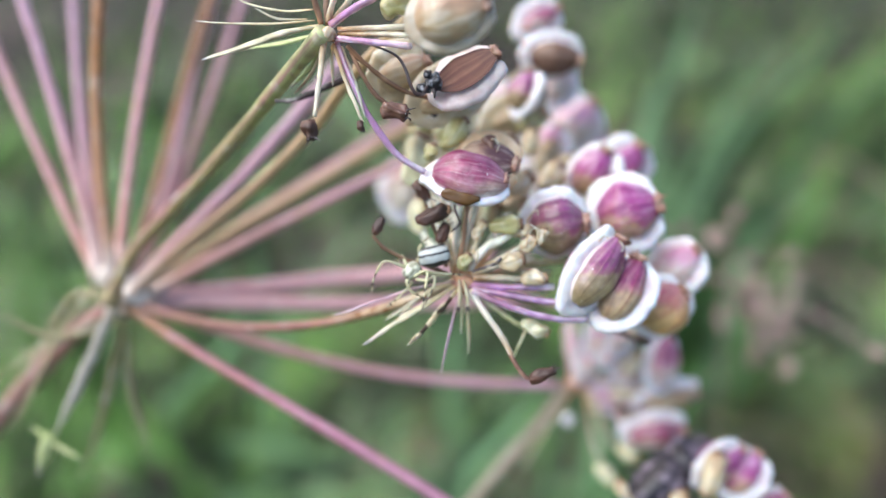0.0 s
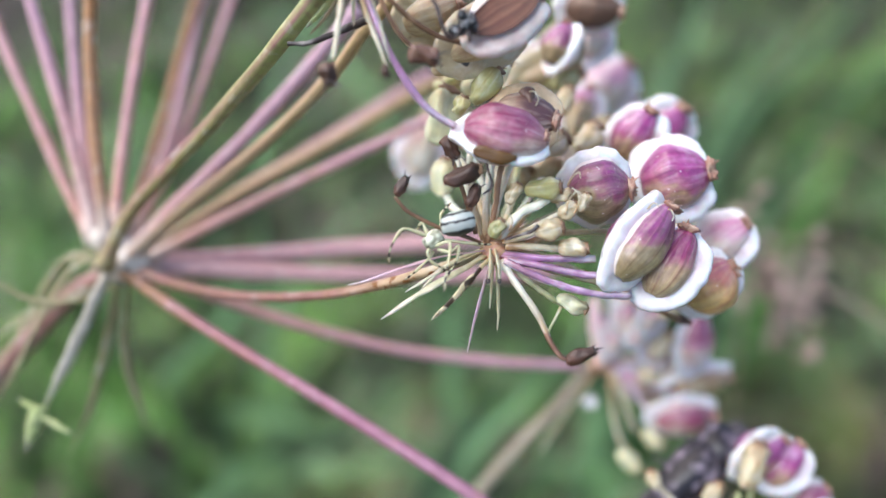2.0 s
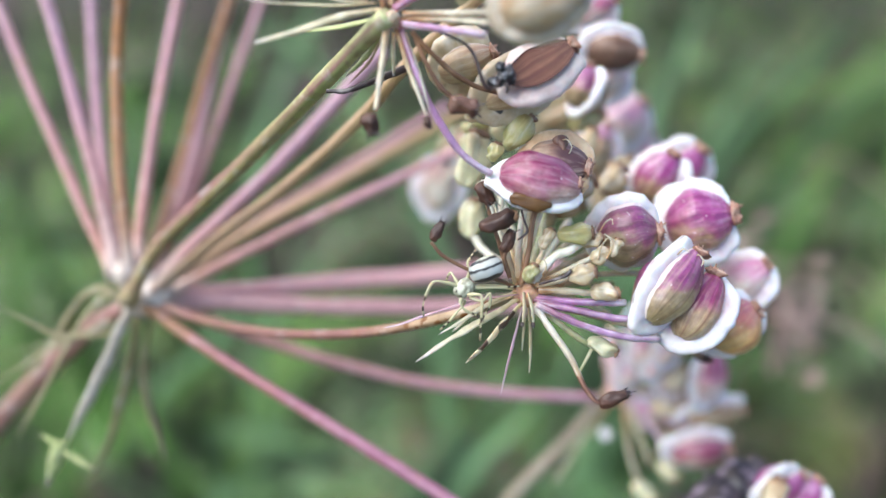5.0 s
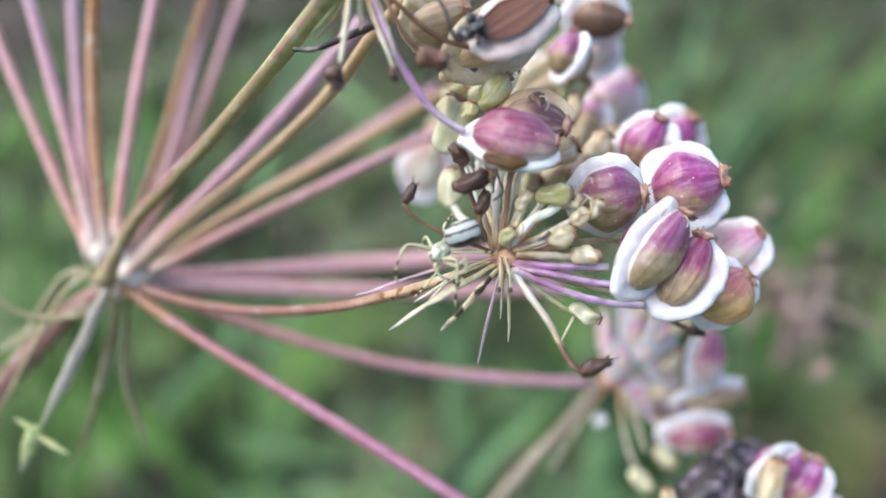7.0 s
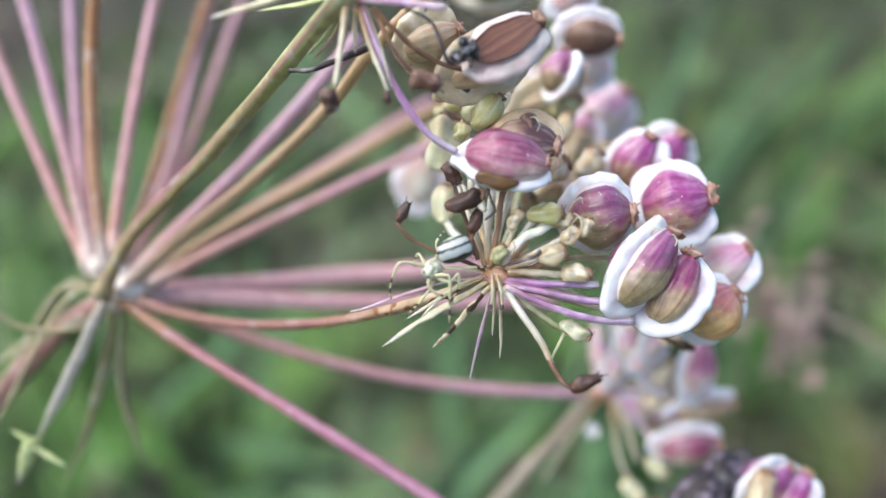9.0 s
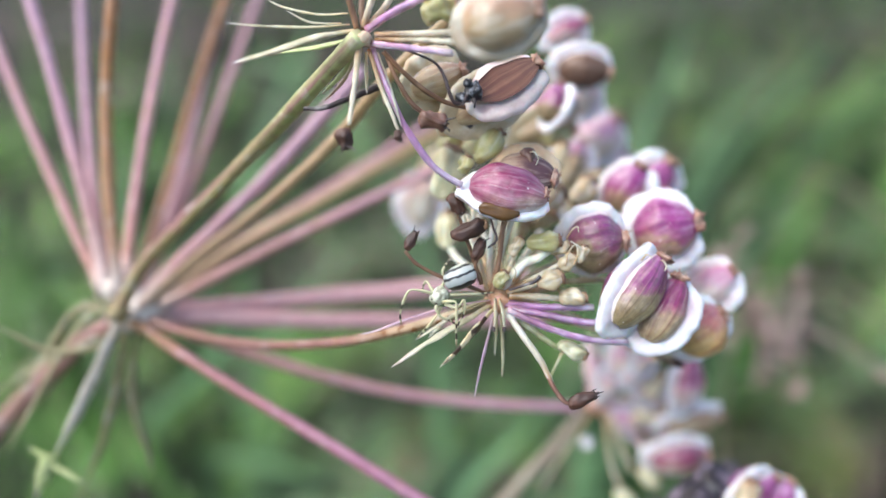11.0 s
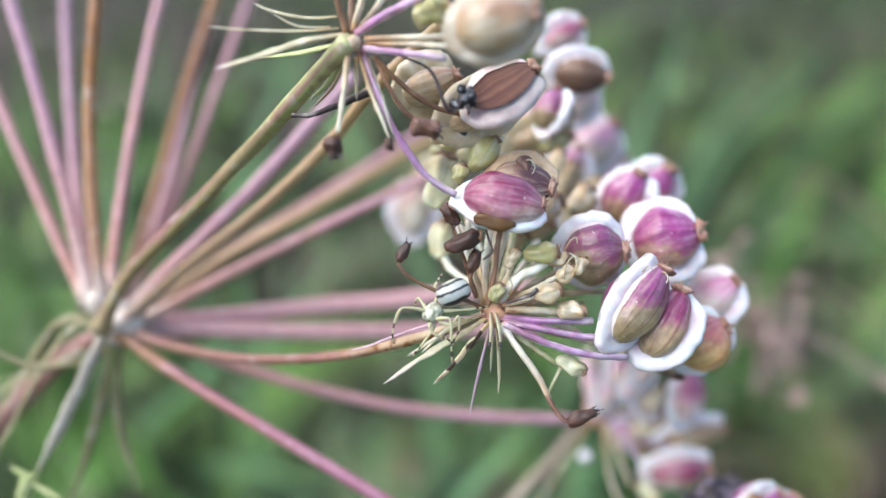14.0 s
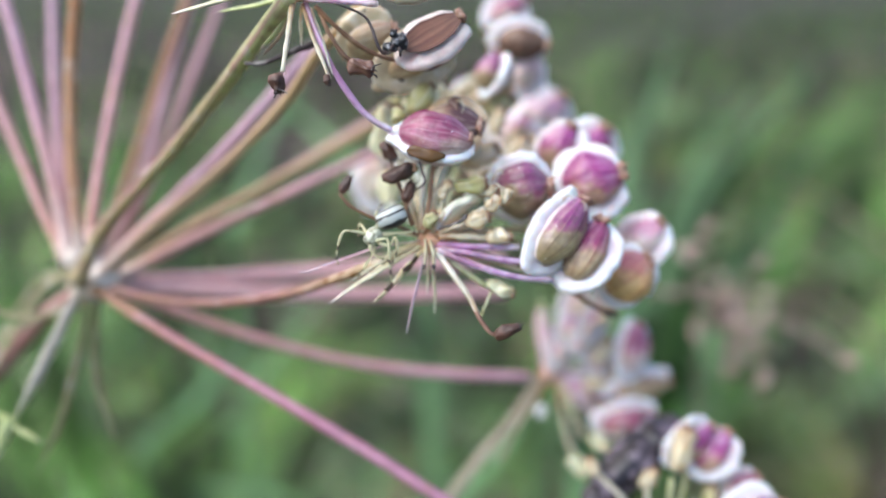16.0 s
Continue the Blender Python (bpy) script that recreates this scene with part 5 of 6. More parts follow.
young_fruit((36.37, -18.20, 2.05), 2.08, 1.58, -5, 0, OVARY_CREAM)
young_fruit((32.74, -18.00, 5.25), 1.66, 1.15, 60, 0, OVARY_CREAM)
young_fruit((29.45, -17.40, 10.56), 1.39, 1.32, 70, 0, OVARY_GREEN)
young_fruit((30.98, -16.40, 12.00), 3.14, 2.17, 55, 0, OVARY_GREEN)
young_fruit((28.50, -10.50, 6.60), 3.30, 2.30, 80, 0, OVARY_PALE)
stalk("pedicel", PED_WHITE, 0.20, 0.30, (31.30, -16.00, 2.60), (30.60, -13.80, 3.50), (29.30, -11.60, 4.40), (28.60, -10.60, 5.40))
young_fruit((31.75, -18.40, 3.11), 1.43, 1.22, 60, 0, OVARY_GREEN)
young_fruit((36.60, -17.00, -1.45), 2.40, 1.50, -20, 0, OVARY_PALE)
young_fruit((28.30, -12.50, 10.60), 4.60, 3.20, 78, 0, OVARY_PALE)
young_fruit((31.20, -11.50, 13.60), 4.40, 3.20, 40, 0, OVARY_PALE)
young_fruit((34.20, -11.00, 11.60), 4.20, 3.00, 30, 0, OVARY_PALE)
young_fruit((35.60, -11.50, 9.00), 3.60, 2.60, 25, 0, OVARY_CREAM)
young_fruit((38.98, -9.00, 9.76), 3.04, 2.43, 60, 0, OVARY_CREAM)
stalk("pedicel", PED_WHITE, 0.26, 0.26, (31.53, -16.60, 2.76), (31.92, -16.20, 4.81), (32.62, -15.80, 6.92), (33.14, -15.40, 8.67))
stalk("pedicel", PED_WHITE, 0.22, 0.22, (31.02, -16.40, 2.93), (30.51, -16.00, 4.42), (30.21, -15.60, 6.32), (30.14, -15.20, 7.87))
for end, material, thick in (((28.9, -11.0, 9.2), PED_CREAM, 0.24), ((30.4, -10.0, 8.6), PED_WHITE, 0.28), ((32.2, -9.0, 9.4), PED_CREAM, 0.26), ((34.0, -10.0, 8.2), PED_PALEGREEN, 0.30), ((35.4, -11.5, 6.6), PED_WHITE, 0.26), ((37.2, -12.0, 4.6), PED_CREAM, 0.28), ((38.4, -12.5, 2.2), PED_PALEGREEN, 0.26), ((38.2, -12.5, 0.2), PED_CREAM, 0.24)):
    a, b = Vector((31.75, -16.2, 2.0)), Vector(end)
    stalk("pedicel", material, thick * 0.8, thick, a, a.lerp(b, 0.5) + Vector((0.25, 0.5, 0.2)), b)
stalk("withered_filament", PED_CREAM, 0.05, 0.035, (35.83, -18.60, 4.06), (36.00, -18.80, 4.92), (36.40, -18.90, 5.42), (36.81, -19.00, 5.14), label="thin pale curled filament")
stalk("withered_filament", PED_CREAM, 0.05, 0.035, (36.37, -18.60, 4.14), (36.55, -18.90, 4.78), (36.45, -19.00, 5.35), (36.09, -19.00, 5.63), label="thin pale curled filament")
stalk("withered_filament", PED_CREAM, 0.05, 0.035, (35.92, -18.40, 5.78), (36.22, -18.70, 6.35), (36.55, -18.80, 6.56), (36.61, -18.90, 6.21), label="thin pale curled filament")
stalk("withered_filament", PED_CREAM, 0.05, 0.035, (32.49, -18.50, 3.02), (32.66, -18.80, 3.53), (32.50, -18.90, 3.95), (32.15, -18.90, 4.09), label="thin pale curled filament")
stalk("withered_filament", PED_CREAM, 0.05, 0.035, (41.70, -18.00, 4.20), (42.15, -18.20, 4.50), (42.41, -18.30, 4.14), (42.26, -18.30, 3.71), label="thin pale curled filament")
stalk("withered_filament", PED_CREAM, 0.05, 0.035, (40.78, -18.40, 4.48), (41.07, -18.60, 4.85), (41.40, -18.70, 4.64), label="thin pale curled filament")
stalk("withered_filament", PED_CREAM, 0.05, 0.035, (33.27, -18.40, 11.21), (33.74, -18.60, 11.33), (34.02, -18.70, 10.89), (33.88, -18.70, 10.46), label="thin pale curled filament")
young_fruit((36.94, -18.40, 4.79), 1.43, 1.07, 70, 0, OVARY_CREAM)
young_fruit((35.61, -17.80, 5.21), 1.67, 1.23, 20, 0, OVARY_CREAM)
stalk("pedicel", PED_BROWN, 0.17, 0.20, (31.22, -17.60, 2.24), (31.69, -17.80, 4.44), (31.86, -18.00, 6.25), (32.25, -17.60, 7.73), label="brown dry pedicel")
stalk("pedicel", PED_WHITE, 0.20, 0.20, (31.05, -17.00, 2.40), (30.17, -16.40, 5.16), (29.30, -16.00, 7.42), (28.92, -15.50, 8.98))
stalk("pedicel", PED_WHITE, 0.24, 0.24, (31.20, -17.00, 2.58), (31.19, -16.80, 4.80), (31.41, -16.60, 6.67), (31.73, -16.20, 8.20))
stalk("pedicel", PED_WHITE, 0.30, 0.30, (32.02, -17.60, 2.55), (33.25, -17.80, 4.09), (34.52, -17.80, 4.76), (35.72, -17.60, 5.77))
stalk("pedicel", PED_PALEGREEN, 0.22, 0.24, (31.90, -17.40, 2.54), (32.74, -17.60, 3.72), (33.82, -17.60, 4.65))
stalk("pedicel", PED_CREAM, 0.18, 0.20, (32.06, -17.20, 2.97), (32.57, -17.40, 4.26), (32.87, -17.60, 5.18))
stalk("pedicel", PED_CREAM, 0.18, 0.20, (32.18, -17.80, 2.34), (33.40, -18.20, 2.66), (34.44, -18.40, 3.04))
stalk("pedicel", PED_CREAM, 0.26, 0.22, (32.37, -17.80, 2.09), (34.16, -18.00, 2.05), (35.95, -18.10, 1.97))
stalk("pedicel", PED_CREAM, 0.16, 0.18, (32.46, -17.00, 2.41), (34.24, -17.40, 3.37), (35.62, -17.80, 4.12))
stalk("pedicel", PED_LILAC, 0.25, 0.22, (32.10, -17.60, 1.60), (34.56, -17.80, 1.39), (37.89, -17.60, 1.38), label="violet pedicel")
stalk("pedicel", PED_LILAC, 0.25, 0.22, (32.33, -17.60, 1.31), (34.56, -17.80, 0.92), (37.14, -17.70, 0.43), (38.68, -17.40, 0.35), label="violet pedicel")
stalk("pedicel", PED_LILAC, 0.25, 0.22, (32.31, -17.80, 1.18), (34.18, -18.00, 0.32), (36.36, -18.00, -0.42), (38.23, -17.80, -0.78), (40.23, -17.20, -0.87), label="violet pedicel")
stalk("pedicel", PED_CREAM, 0.20, 0.20, (32.65, -17.00, 1.31), (35.55, -16.40, 0.55), (38.79, -15.50, -0.25), (44.91, -13.50, -1.38))
stalk("pedicel", PED_CREAM, 0.22, 0.22, (32.77, -16.00, 1.81), (36.75, -14.00, 2.92), (43.34, -12.00, 2.94), (47.25, -10.50, 1.67))
stalk("pedicel", PED_CREAM, 0.22, 0.22, (32.57, -16.00, 2.18), (36.74, -14.00, 4.11), (41.23, -13.50, 5.36))
stalk("pedicel", PED_CREAM, 0.22, 0.22, (32.44, -15.50, 2.35), (35.30, -13.00, 5.29), (39.81, -11.00, 8.32))
stalk("pedicel", PED_HOOK, 0.24, 0.18, (32.11, -17.60, 1.16), (33.07, -18.20, -0.22), (34.27, -18.70, -1.92), (34.94, -19.00, -3.28))
stalk("pedicel", DRY_BROWN, 0.16, 0.14, (34.76, -19.00, -3.00), (35.27, -19.20, -3.87), (35.78, -19.30, -4.44), (36.49, -19.30, -4.68), label="brown hooked pedicel end")
stalk("pedicel", PED_PALEGREEN, 0.20, 0.20, (32.43, -17.40, 1.08), (33.94, -17.20, -0.13), (35.65, -17.00, -1.35))
stalk("pedicel", PED_PALEGREEN, 0.14, 0.08, (36.24, -16.80, -1.26), (35.73, -16.60, -2.40), (35.29, -16.40, -3.44))
stalk("pedicel", PED_BROWN, 0.13, 0.11, (30.93, -17.60, 2.17), (29.43, -18.20, 2.79), (27.81, -18.50, 3.32), (26.37, -18.60, 4.08), (25.62, -18.60, 4.89), label="brown curled pedicel")
stalk("pedicel", PED_BROWN, 0.14, 0.12, (30.53, -18.00, 2.80), (30.14, -18.20, 3.88), (30.30, -18.40, 4.60))
stalk("pedicel", PED_BROWN, 0.14, 0.12, (30.56, -17.60, 2.96), (29.78, -18.00, 5.13), (29.32, -18.20, 6.02))
stalk("pedicel", PED_BROWN, 0.14, 0.12, (30.43, -17.20, 3.32), (29.43, -17.40, 6.24), (28.89, -17.60, 7.68))
stalk("pedicel", DRY_BLACK, 0.08, 0.07, (30.97, -19.00, 7.15), (31.18, -19.10, 6.37), (31.40, -19.10, 5.67), (30.85, -19.00, 5.13))
stalk("pedicel", DRY_BLACK, 0.09, 0.13, (32.27, -18.60, 2.48), (33.31, -18.80, 2.83), (33.83, -18.90, 3.05), (34.18, -18.90, 3.41))
young_fruit((29.60, -19.00, 6.20), 2.80, 1.65, 22, 0, DRY_DARK, label="blackened shrivelled young fruit")
withered_floret((30.31, -18.60, 5.06), 1.49, 0.71, 68, 0, DRY_DARK)
withered_floret((28.87, -18.00, 7.94), 1.59, 0.79, -58, 0, DRY_DARK)
withered_floret((26.00, -18.40, 5.55), 1.36, 0.62, 64, 0, DRY_DARK)
withered_floret((36.84, -19.30, -4.29), 1.90, 0.82, 24, 0, DRY_DARK)
withered_floret((33.50, -18.30, 10.95), 1.45, 0.80, -62, 0, DRY_BROWN)
leaflet("bracteole", BRACT_CREAM, 0.62, (31.23, -17.60, 1.52), (29.47, -18.00, 0.44), (27.33, -18.10, -0.83), (24.84, -18.00, -2.55))
leaflet("bracteole", BRACT_LILAC, 0.24, (31.13, -17.90, 1.79), (28.38, -18.10, 1.34), (25.52, -18.20, 0.42), (23.74, -18.20, -0.25), (22.82, -18.20, -0.47), label="pale lilac bracteole lying along the ray stalk")
leaflet("bracteole", BRACT_SPOT, 0.60, (31.36, -17.80, 1.24), (30.19, -18.20, -0.07), (29.12, -18.40, -1.31), (27.92, -18.50, -2.48), label="pale bracteole with dark blotches")
leaflet("bracteole", BRACT_LILAC, 0.32, (31.38, -17.60, 0.79), (31.02, -17.80, -0.64), (30.59, -18.00, -2.42), (30.15, -18.00, -4.51))
leaflet("bracteole", BRACT_CREAM, 0.38, (31.84, -17.40, 0.96), (32.03, -17.20, -0.70), (32.10, -17.00, -2.19), (32.04, -17.00, -3.30))
leaflet("bracteole", BRACT_CREAM, 0.30, (31.71, -17.20, 0.95), (31.61, -17.00, -0.73), (31.55, -17.00, -1.91))
leaflet("bracteole", BRACT_SPOT, 0.50, (31.44, -18.00, 1.91), (31.45, -18.40, 0.86), (31.35, -18.50, -0.27))
leaflet("bracteole", BRACT_CREAM, 0.45, (31.70, -18.00, 1.91), (31.97, -18.30, 0.86), (32.04, -18.40, -0.28))
for x, z in ((31.30, -0.02), (31.98, -0.02)):
    part("tip", ellipsoid(0.34 * MM, 0.27 * MM, 8, 10, None, 0, 1, 0.3, x), DRY_BLACK, umbel, "blackened tip of a short bracteole", upright((x, -18.62, z), -90, 0))
leaflet("bracteole", BRACT_CREAM, 0.42, (31.13, -17.40, 1.87), (29.50, -17.40, 1.19), (27.69, -17.20, -0.02), (26.23, -17.00, -0.97))
leaflet("bracteole", BRACT_CREAM, 0.40, (31.00, -17.60, 2.06), (29.81, -18.00, 2.25), (28.36, -18.20, 2.31))
leaflet("bracteole", BRACT_CREAM, 0.50, (31.04, -17.20, 1.67), (28.80, -16.40, 0.66), (27.14, -16.00, -0.89))

# clusters behind and below
receptacle((31.35, 7.00, 17.72), 3.38, 3.95, 60, 0, RECEPT)
fruit((39.96, -4.00, 20.90), 5.60, 4.74, -4, 0, 36, SEED_UMBER, WING_WHITE, fill=0.66, label="fruit with a dark umber face and a white wing")
fruit((41.20, 1.00, 19.50), 4.64, 3.91, 60, 0, 0, SEED_BLUSH, WING_WHITE, fill=0.60)
fruit((43.94, 8.00, 16.97), 7.44, 6.41, 50, -10, 10, SEED_BLUSH, WING_WHITE, fill=0.66)
fruit((40.52, 3.00, 13.90), 5.31, 4.78, 60, 0, -20, SEED_BLUSH, WING_WHITE, fill=0.60)
young_fruit((40.55, -5.00, 11.12), 3.08, 2.33, 40, 0, OVARY_CREAM)
young_fruit((37.57, -7.00, 12.88), 2.70, 1.98, 70, 0, OVARY_CREAM)
fruit((26.17, 8.50, 10.35), 6.60, 5.60, 80, 0, 0, SEED_PALE, WING_WHITE, fill=0.60)
young_fruit((38.05, -3.00, 15.44), 3.86, 2.61, 20, 0, OVARY_GREEN)
young_fruit((40.12, 1.00, 12.57), 4.12, 3.09, 70, 0, OVARY_CREAM)
young_fruit((40.26, 1.00, 24.80), 3.09, 2.58, 40, 0, OVARY_CREAM)
stalk("pedicel", PED_CREAM, 0.22, 0.22, (31.64, 7.00, 17.73), (35.50, 2.00, 19.08), (38.73, -3.00, 21.06))
stalk("pedicel", PED_CREAM, 0.22, 0.22, (31.64, 7.00, 17.73), (36.05, 4.00, 17.77), (40.06, 1.00, 18.80))
stalk("pedicel", PED_CREAM, 0.22, 0.22, (31.64, 7.00, 17.73), (36.21, 5.00, 16.04), (40.50, 3.00, 15.50))
stalk("pedicel", PED_CREAM, 0.22, 0.22, (31.64, 7.00, 17.73), (29.04, 3.50, 13.25), (26.70, 0.00, 10.20))
stalk("pedicel", PED_CREAM, 0.22, 0.22, (31.64, 7.00, 17.73), (34.54, 2.50, 15.85), (37.00, -2.00, 15.11))
stalk("pedicel", PED_CREAM, 0.22, 0.22, (31.64, 7.00, 17.73), (35.54, 4.00, 14.91), (39.07, 1.00, 13.33))
fruit((40.63, 11.00, 16.42), 7.75, 5.96, 70, 0, 20, SEED_BLUSH, WING_WHITE, fill=0.40)
fruit((36.59, -3.00, 15.90), 6.27, 4.34, 20, 0, 30, SEED_TAN, WING_CREAM, fill=0.40)
fruit((39.08, -1.00, 25.05), 4.99, 3.99, 30, 0, 10, SEED_PINK, WING_WHITE, fill=0.45)
fruit((41.71, 1.00, 9.48), 4.64, 3.91, 70, 0, 10, SEED_TAN, WING_CREAM, fill=0.50)
fruit((28.36, 11.00, 13.64), 6.20, 5.00, 80, 0, 10, SEED_PALE, WING_CREAM, fill=0.50)
young_fruit((33.54, -9.00, 6.85), 3.47, 2.60, 30, 0, OVARY_CREAM)
young_fruit((35.81, -7.00, 7.87), 3.60, 2.43, 10, 0, OVARY_CREAM)
young_fruit((28.67, -9.00, 13.53), 2.60, 1.74, 10, 0, OVARY_GREEN)
young_fruit((37.93, -5.00, 14.84), 2.80, 2.05, 30, 0, OVARY_GREEN)
fruit((38.21, 13.00, 16.70), 7.96, 6.74, 60, 0, 0, SEED_BLUSH, WING_WHITE, fill=0.45)
fruit((40.79, 7.00, 11.91), 6.20, 5.41, 70, 0, 0, SEED_BLUSH, WING_WHITE, fill=0.50)
fruit((36.69, 11.00, 19.18), 7.16, 5.96, 50, 0, 0, SEED_BLUSH, WING_WHITE, fill=0.45)
fruit((46.90, 13.00, 14.49), 6.74, 5.51, 60, 0, 0, SEED_BLUSH, WING_WHITE, fill=0.50)
receptacle((44.80, 10.00, -10.30), 2.13, 2.13, 60, 0, RECEPT)
fruit((52.29, 5.00, -7.37), 6.49, 4.18, 80, 0, 20, SEED_PINK, WING_WHITE)
fruit((53.61, 7.00, -11.22), 7.08, 4.42, 14, 0, 38, SEED_TAN, WING_WHITE, fill=0.70)
fruit((51.86, 6.00, -14.56), 6.98, 4.91, 12, -10, 24, SEED_PINK, WING_WHITE, fill=0.70)
young_fruit((49.22, 5.00, -7.56), 3.30, 2.53, 60, 0, OVARY_CREAM)
young_fruit((47.80, 5.00, -4.96), 3.30, 2.42, 45, 0, OVARY_CREAM)
young_fruit((48.73, 1.00, -3.75), 2.90, 2.07, 45, 0, OVARY_CREAM)
young_fruit((49.59, 8.00, -11.05), 4.02, 3.10, 5, 0, OVARY_CREAM)
young_fruit((47.34, 8.00, -19.72), 3.20, 2.30, -40, 0, OVARY_PALE)
young_fruit((49.34, 7.00, -17.17), 3.00, 2.20, -40, 0, OVARY_PALE)
stalk("pedicel", PED_LILAC, 0.26, 0.22, (44.99, 9.50, -10.24), (48.21, 8.60, -9.75), (50.11, 6.00, -9.06))
stalk("pedicel", PED_LILAC, 0.26, 0.22, (44.99, 9.50, -10.24), (47.78, 8.60, -11.21), (49.59, 7.00, -12.04))
stalk("pedicel", PED_LILAC, 0.26, 0.22, (44.99, 9.50, -10.24), (47.35, 8.60, -12.37), (48.74, 7.00, -14.32))
stalk("pedicel", PED_CREAM, 0.26, 0.22, (44.99, 9.50, -10.24), (47.47, 8.60, -9.46), (48.68, 6.00, -8.51))
stalk("pedicel", PED_CREAM, 0.26, 0.22, (44.99, 9.50, -10.24), (46.43, 8.60, -8.15), (46.68, 6.00, -5.99))
stalk("pedicel", PED_LILAC, 0.26, 0.22, (44.99, 9.50, -10.24), (44.96, 8.60, -7.44), (44.30, 8.00, -4.72))
stalk("pedicel", PED_PALEGREEN, 0.26, 0.22, (44.99, 9.50, -10.24), (44.66, 8.60, -6.27), (43.48, 7.00, -2.39))
stalk("pedicel", PED_CREAM, 0.26, 0.22, (44.99, 9.50, -10.24), (46.77, 8.60, -13.54), (47.89, 8.00, -16.83))
stalk("pedicel", PED_CREAM, 0.26, 0.22, (44.99, 9.50, -10.24), (46.32, 8.60, -11.80), (46.99, 8.00, -13.37))
stalk("pedicel", PED_CREAM, 0.26, 0.22, (44.99, 9.50, -10.24), (47.60, 8.60, -8.00), (48.34, 4.00, -5.55))
stalk("pedicel", PED_CREAM, 0.26, 0.24, (45.47, 9.00, -11.22), (45.79, 9.00, -14.15), (46.42, 8.60, -17.27), (47.63, 8.00, -19.43))
stalk("pedicel", PED_CREAM, 0.20, 0.12, (44.22, 10.00, -11.38), (43.24, 11.00, -13.33), (41.03, 12.00, -17.17), (39.37, 13.00, -20.48))
stalk("pedicel", PED_BROWN, 0.12, 0.24, (41.60, -14.00, -1.35), (43.20, -12.20, -2.05), (44.90, -10.20, -2.85), (46.10, -8.90, -3.25), label="thin brown pedicel with a dark swollen end")
young_fruit((46.40, -8.70, -3.35), 1.70, 0.95, -20, 0, DRY_DARK, label="blackened shrivelled young fruit")
fruit((49.25, 9.00, -4.75), 6.00, 4.30, 70, 0, 10, SEED_PALE, WING_CREAM, fill=0.50)
fruit((52.05, 12.00, -13.16), 6.68, 4.86, 10, 0, 10, SEED_BLUSH, WING_CREAM, fill=0.50)
fruit((48.55, 13.00, -3.75), 6.15, 4.92, 80, 0, 10, SEED_PALE, WING_WHITE, fill=0.50)
stalk("pedicel", PED_BLUSH, 0.80, 0.70, (44.81, 9.50, -10.24), (44.20, 9.00, -7.71), (43.86, 8.60, -5.35), (43.91, 8.40, -3.59))
fruit((47.43, 5.00, -6.65), 3.75, 3.07, 30, 0, 10, SEED_BLUSH, WING_WHITE, fill=0.45)
fruit((46.34, 7.00, -5.32), 3.86, 3.16, 75, 0, 10, SEED_BLUSH, WING_WHITE, fill=0.45)
fruit((49.50, 7.00, -8.94), 3.86, 3.16, -20, 0, 10, SEED_BLUSH, WING_WHITE, fill=0.45)
fruit((47.81, 9.00, -11.89), 3.97, 3.25, -40, 0, 10, SEED_BLUSH, WING_WHITE, fill=0.45)
fruit((47.77, 3.00, -4.80), 3.65, 2.98, 60, 0, 10, SEED_BLUSH, WING_WHITE, fill=0.45)
fruit((45.50, 8.00, -7.82), 3.92, 3.20, 80, 0, 10, SEED_BLUSH, WING_WHITE, fill=0.45)
receptacle((51.52, -5.00, -27.06), 2.81, 2.81, 80, 0, RECEPT)
fruit((54.00, -5.50, -14.40), 5.50, 4.40, 42, 0, 30, SEED_PURPLE, WING_WHITE, fill=0.58)
fruit((56.20, -4.80, -15.45), 5.30, 4.40, 48, 5, -26, SEED_PURPLE, WING_WHITE, fill=0.58)
young_fruit((52.60, -7.50, -14.70), 4.40, 2.90, 72, 0, OVARY_CREAM)
fruit((58.50, -7.00, -20.70), 6.70, 6.40, 30, 5, 8, SEED_PURPLE, WING_WHITE, fill=0.70)
fruit((59.46, -3.00, -19.17), 4.37, 3.88, 45, 5, 0, SEED_PINK, WING_WHITE)
fruit((63.99, -5.00, -23.30), 7.04, 6.57, 20, 5, 10, SEED_PINK, WING_WHITE)
young_fruit((50.19, -6.00, -17.41), 2.30, 1.84, 45, 0, OVARY_CREAM)
young_fruit((55.77, -5.00, -19.50), 2.81, 2.16, 75, 0, OVARY_GREEN)
stalk("pedicel", PED_PALEGREEN, 0.24, 0.22, (51.51, -5.00, -26.83), (52.08, -5.00, -22.22), (52.00, -6.50, -17.17))
stalk("pedicel", PED_CREAM, 0.24, 0.22, (51.51, -5.00, -26.83), (50.96, -5.00, -22.69), (50.01, -6.00, -18.25))
stalk("pedicel", PED_LILAC, 0.24, 0.22, (51.51, -5.00, -26.83), (52.92, -5.00, -23.17), (54.33, -5.00, -19.50))
stalk("pedicel", PED_CREAM, 0.24, 0.22, (51.51, -5.00, -26.83), (53.65, -5.00, -23.88), (55.78, -5.00, -20.92))
stalk("pedicel", PED_LILAC, 0.24, 0.22, (51.51, -5.00, -26.83), (54.01, -5.00, -25.06), (56.03, -6.00, -22.90))
stalk("pedicel", PED_PALEGREEN, 0.24, 0.22, (51.51, -5.00, -26.83), (52.67, -5.00, -21.99), (53.83, -5.00, -17.14))
stalk("pedicel", PED_CREAM, 0.20, 0.24, (51.51, -5.00, -26.83), (49.66, -6.00, -21.03), (47.63, -6.40, -18.59), (45.92, -6.60, -16.92), (45.45, -6.60, -16.01))
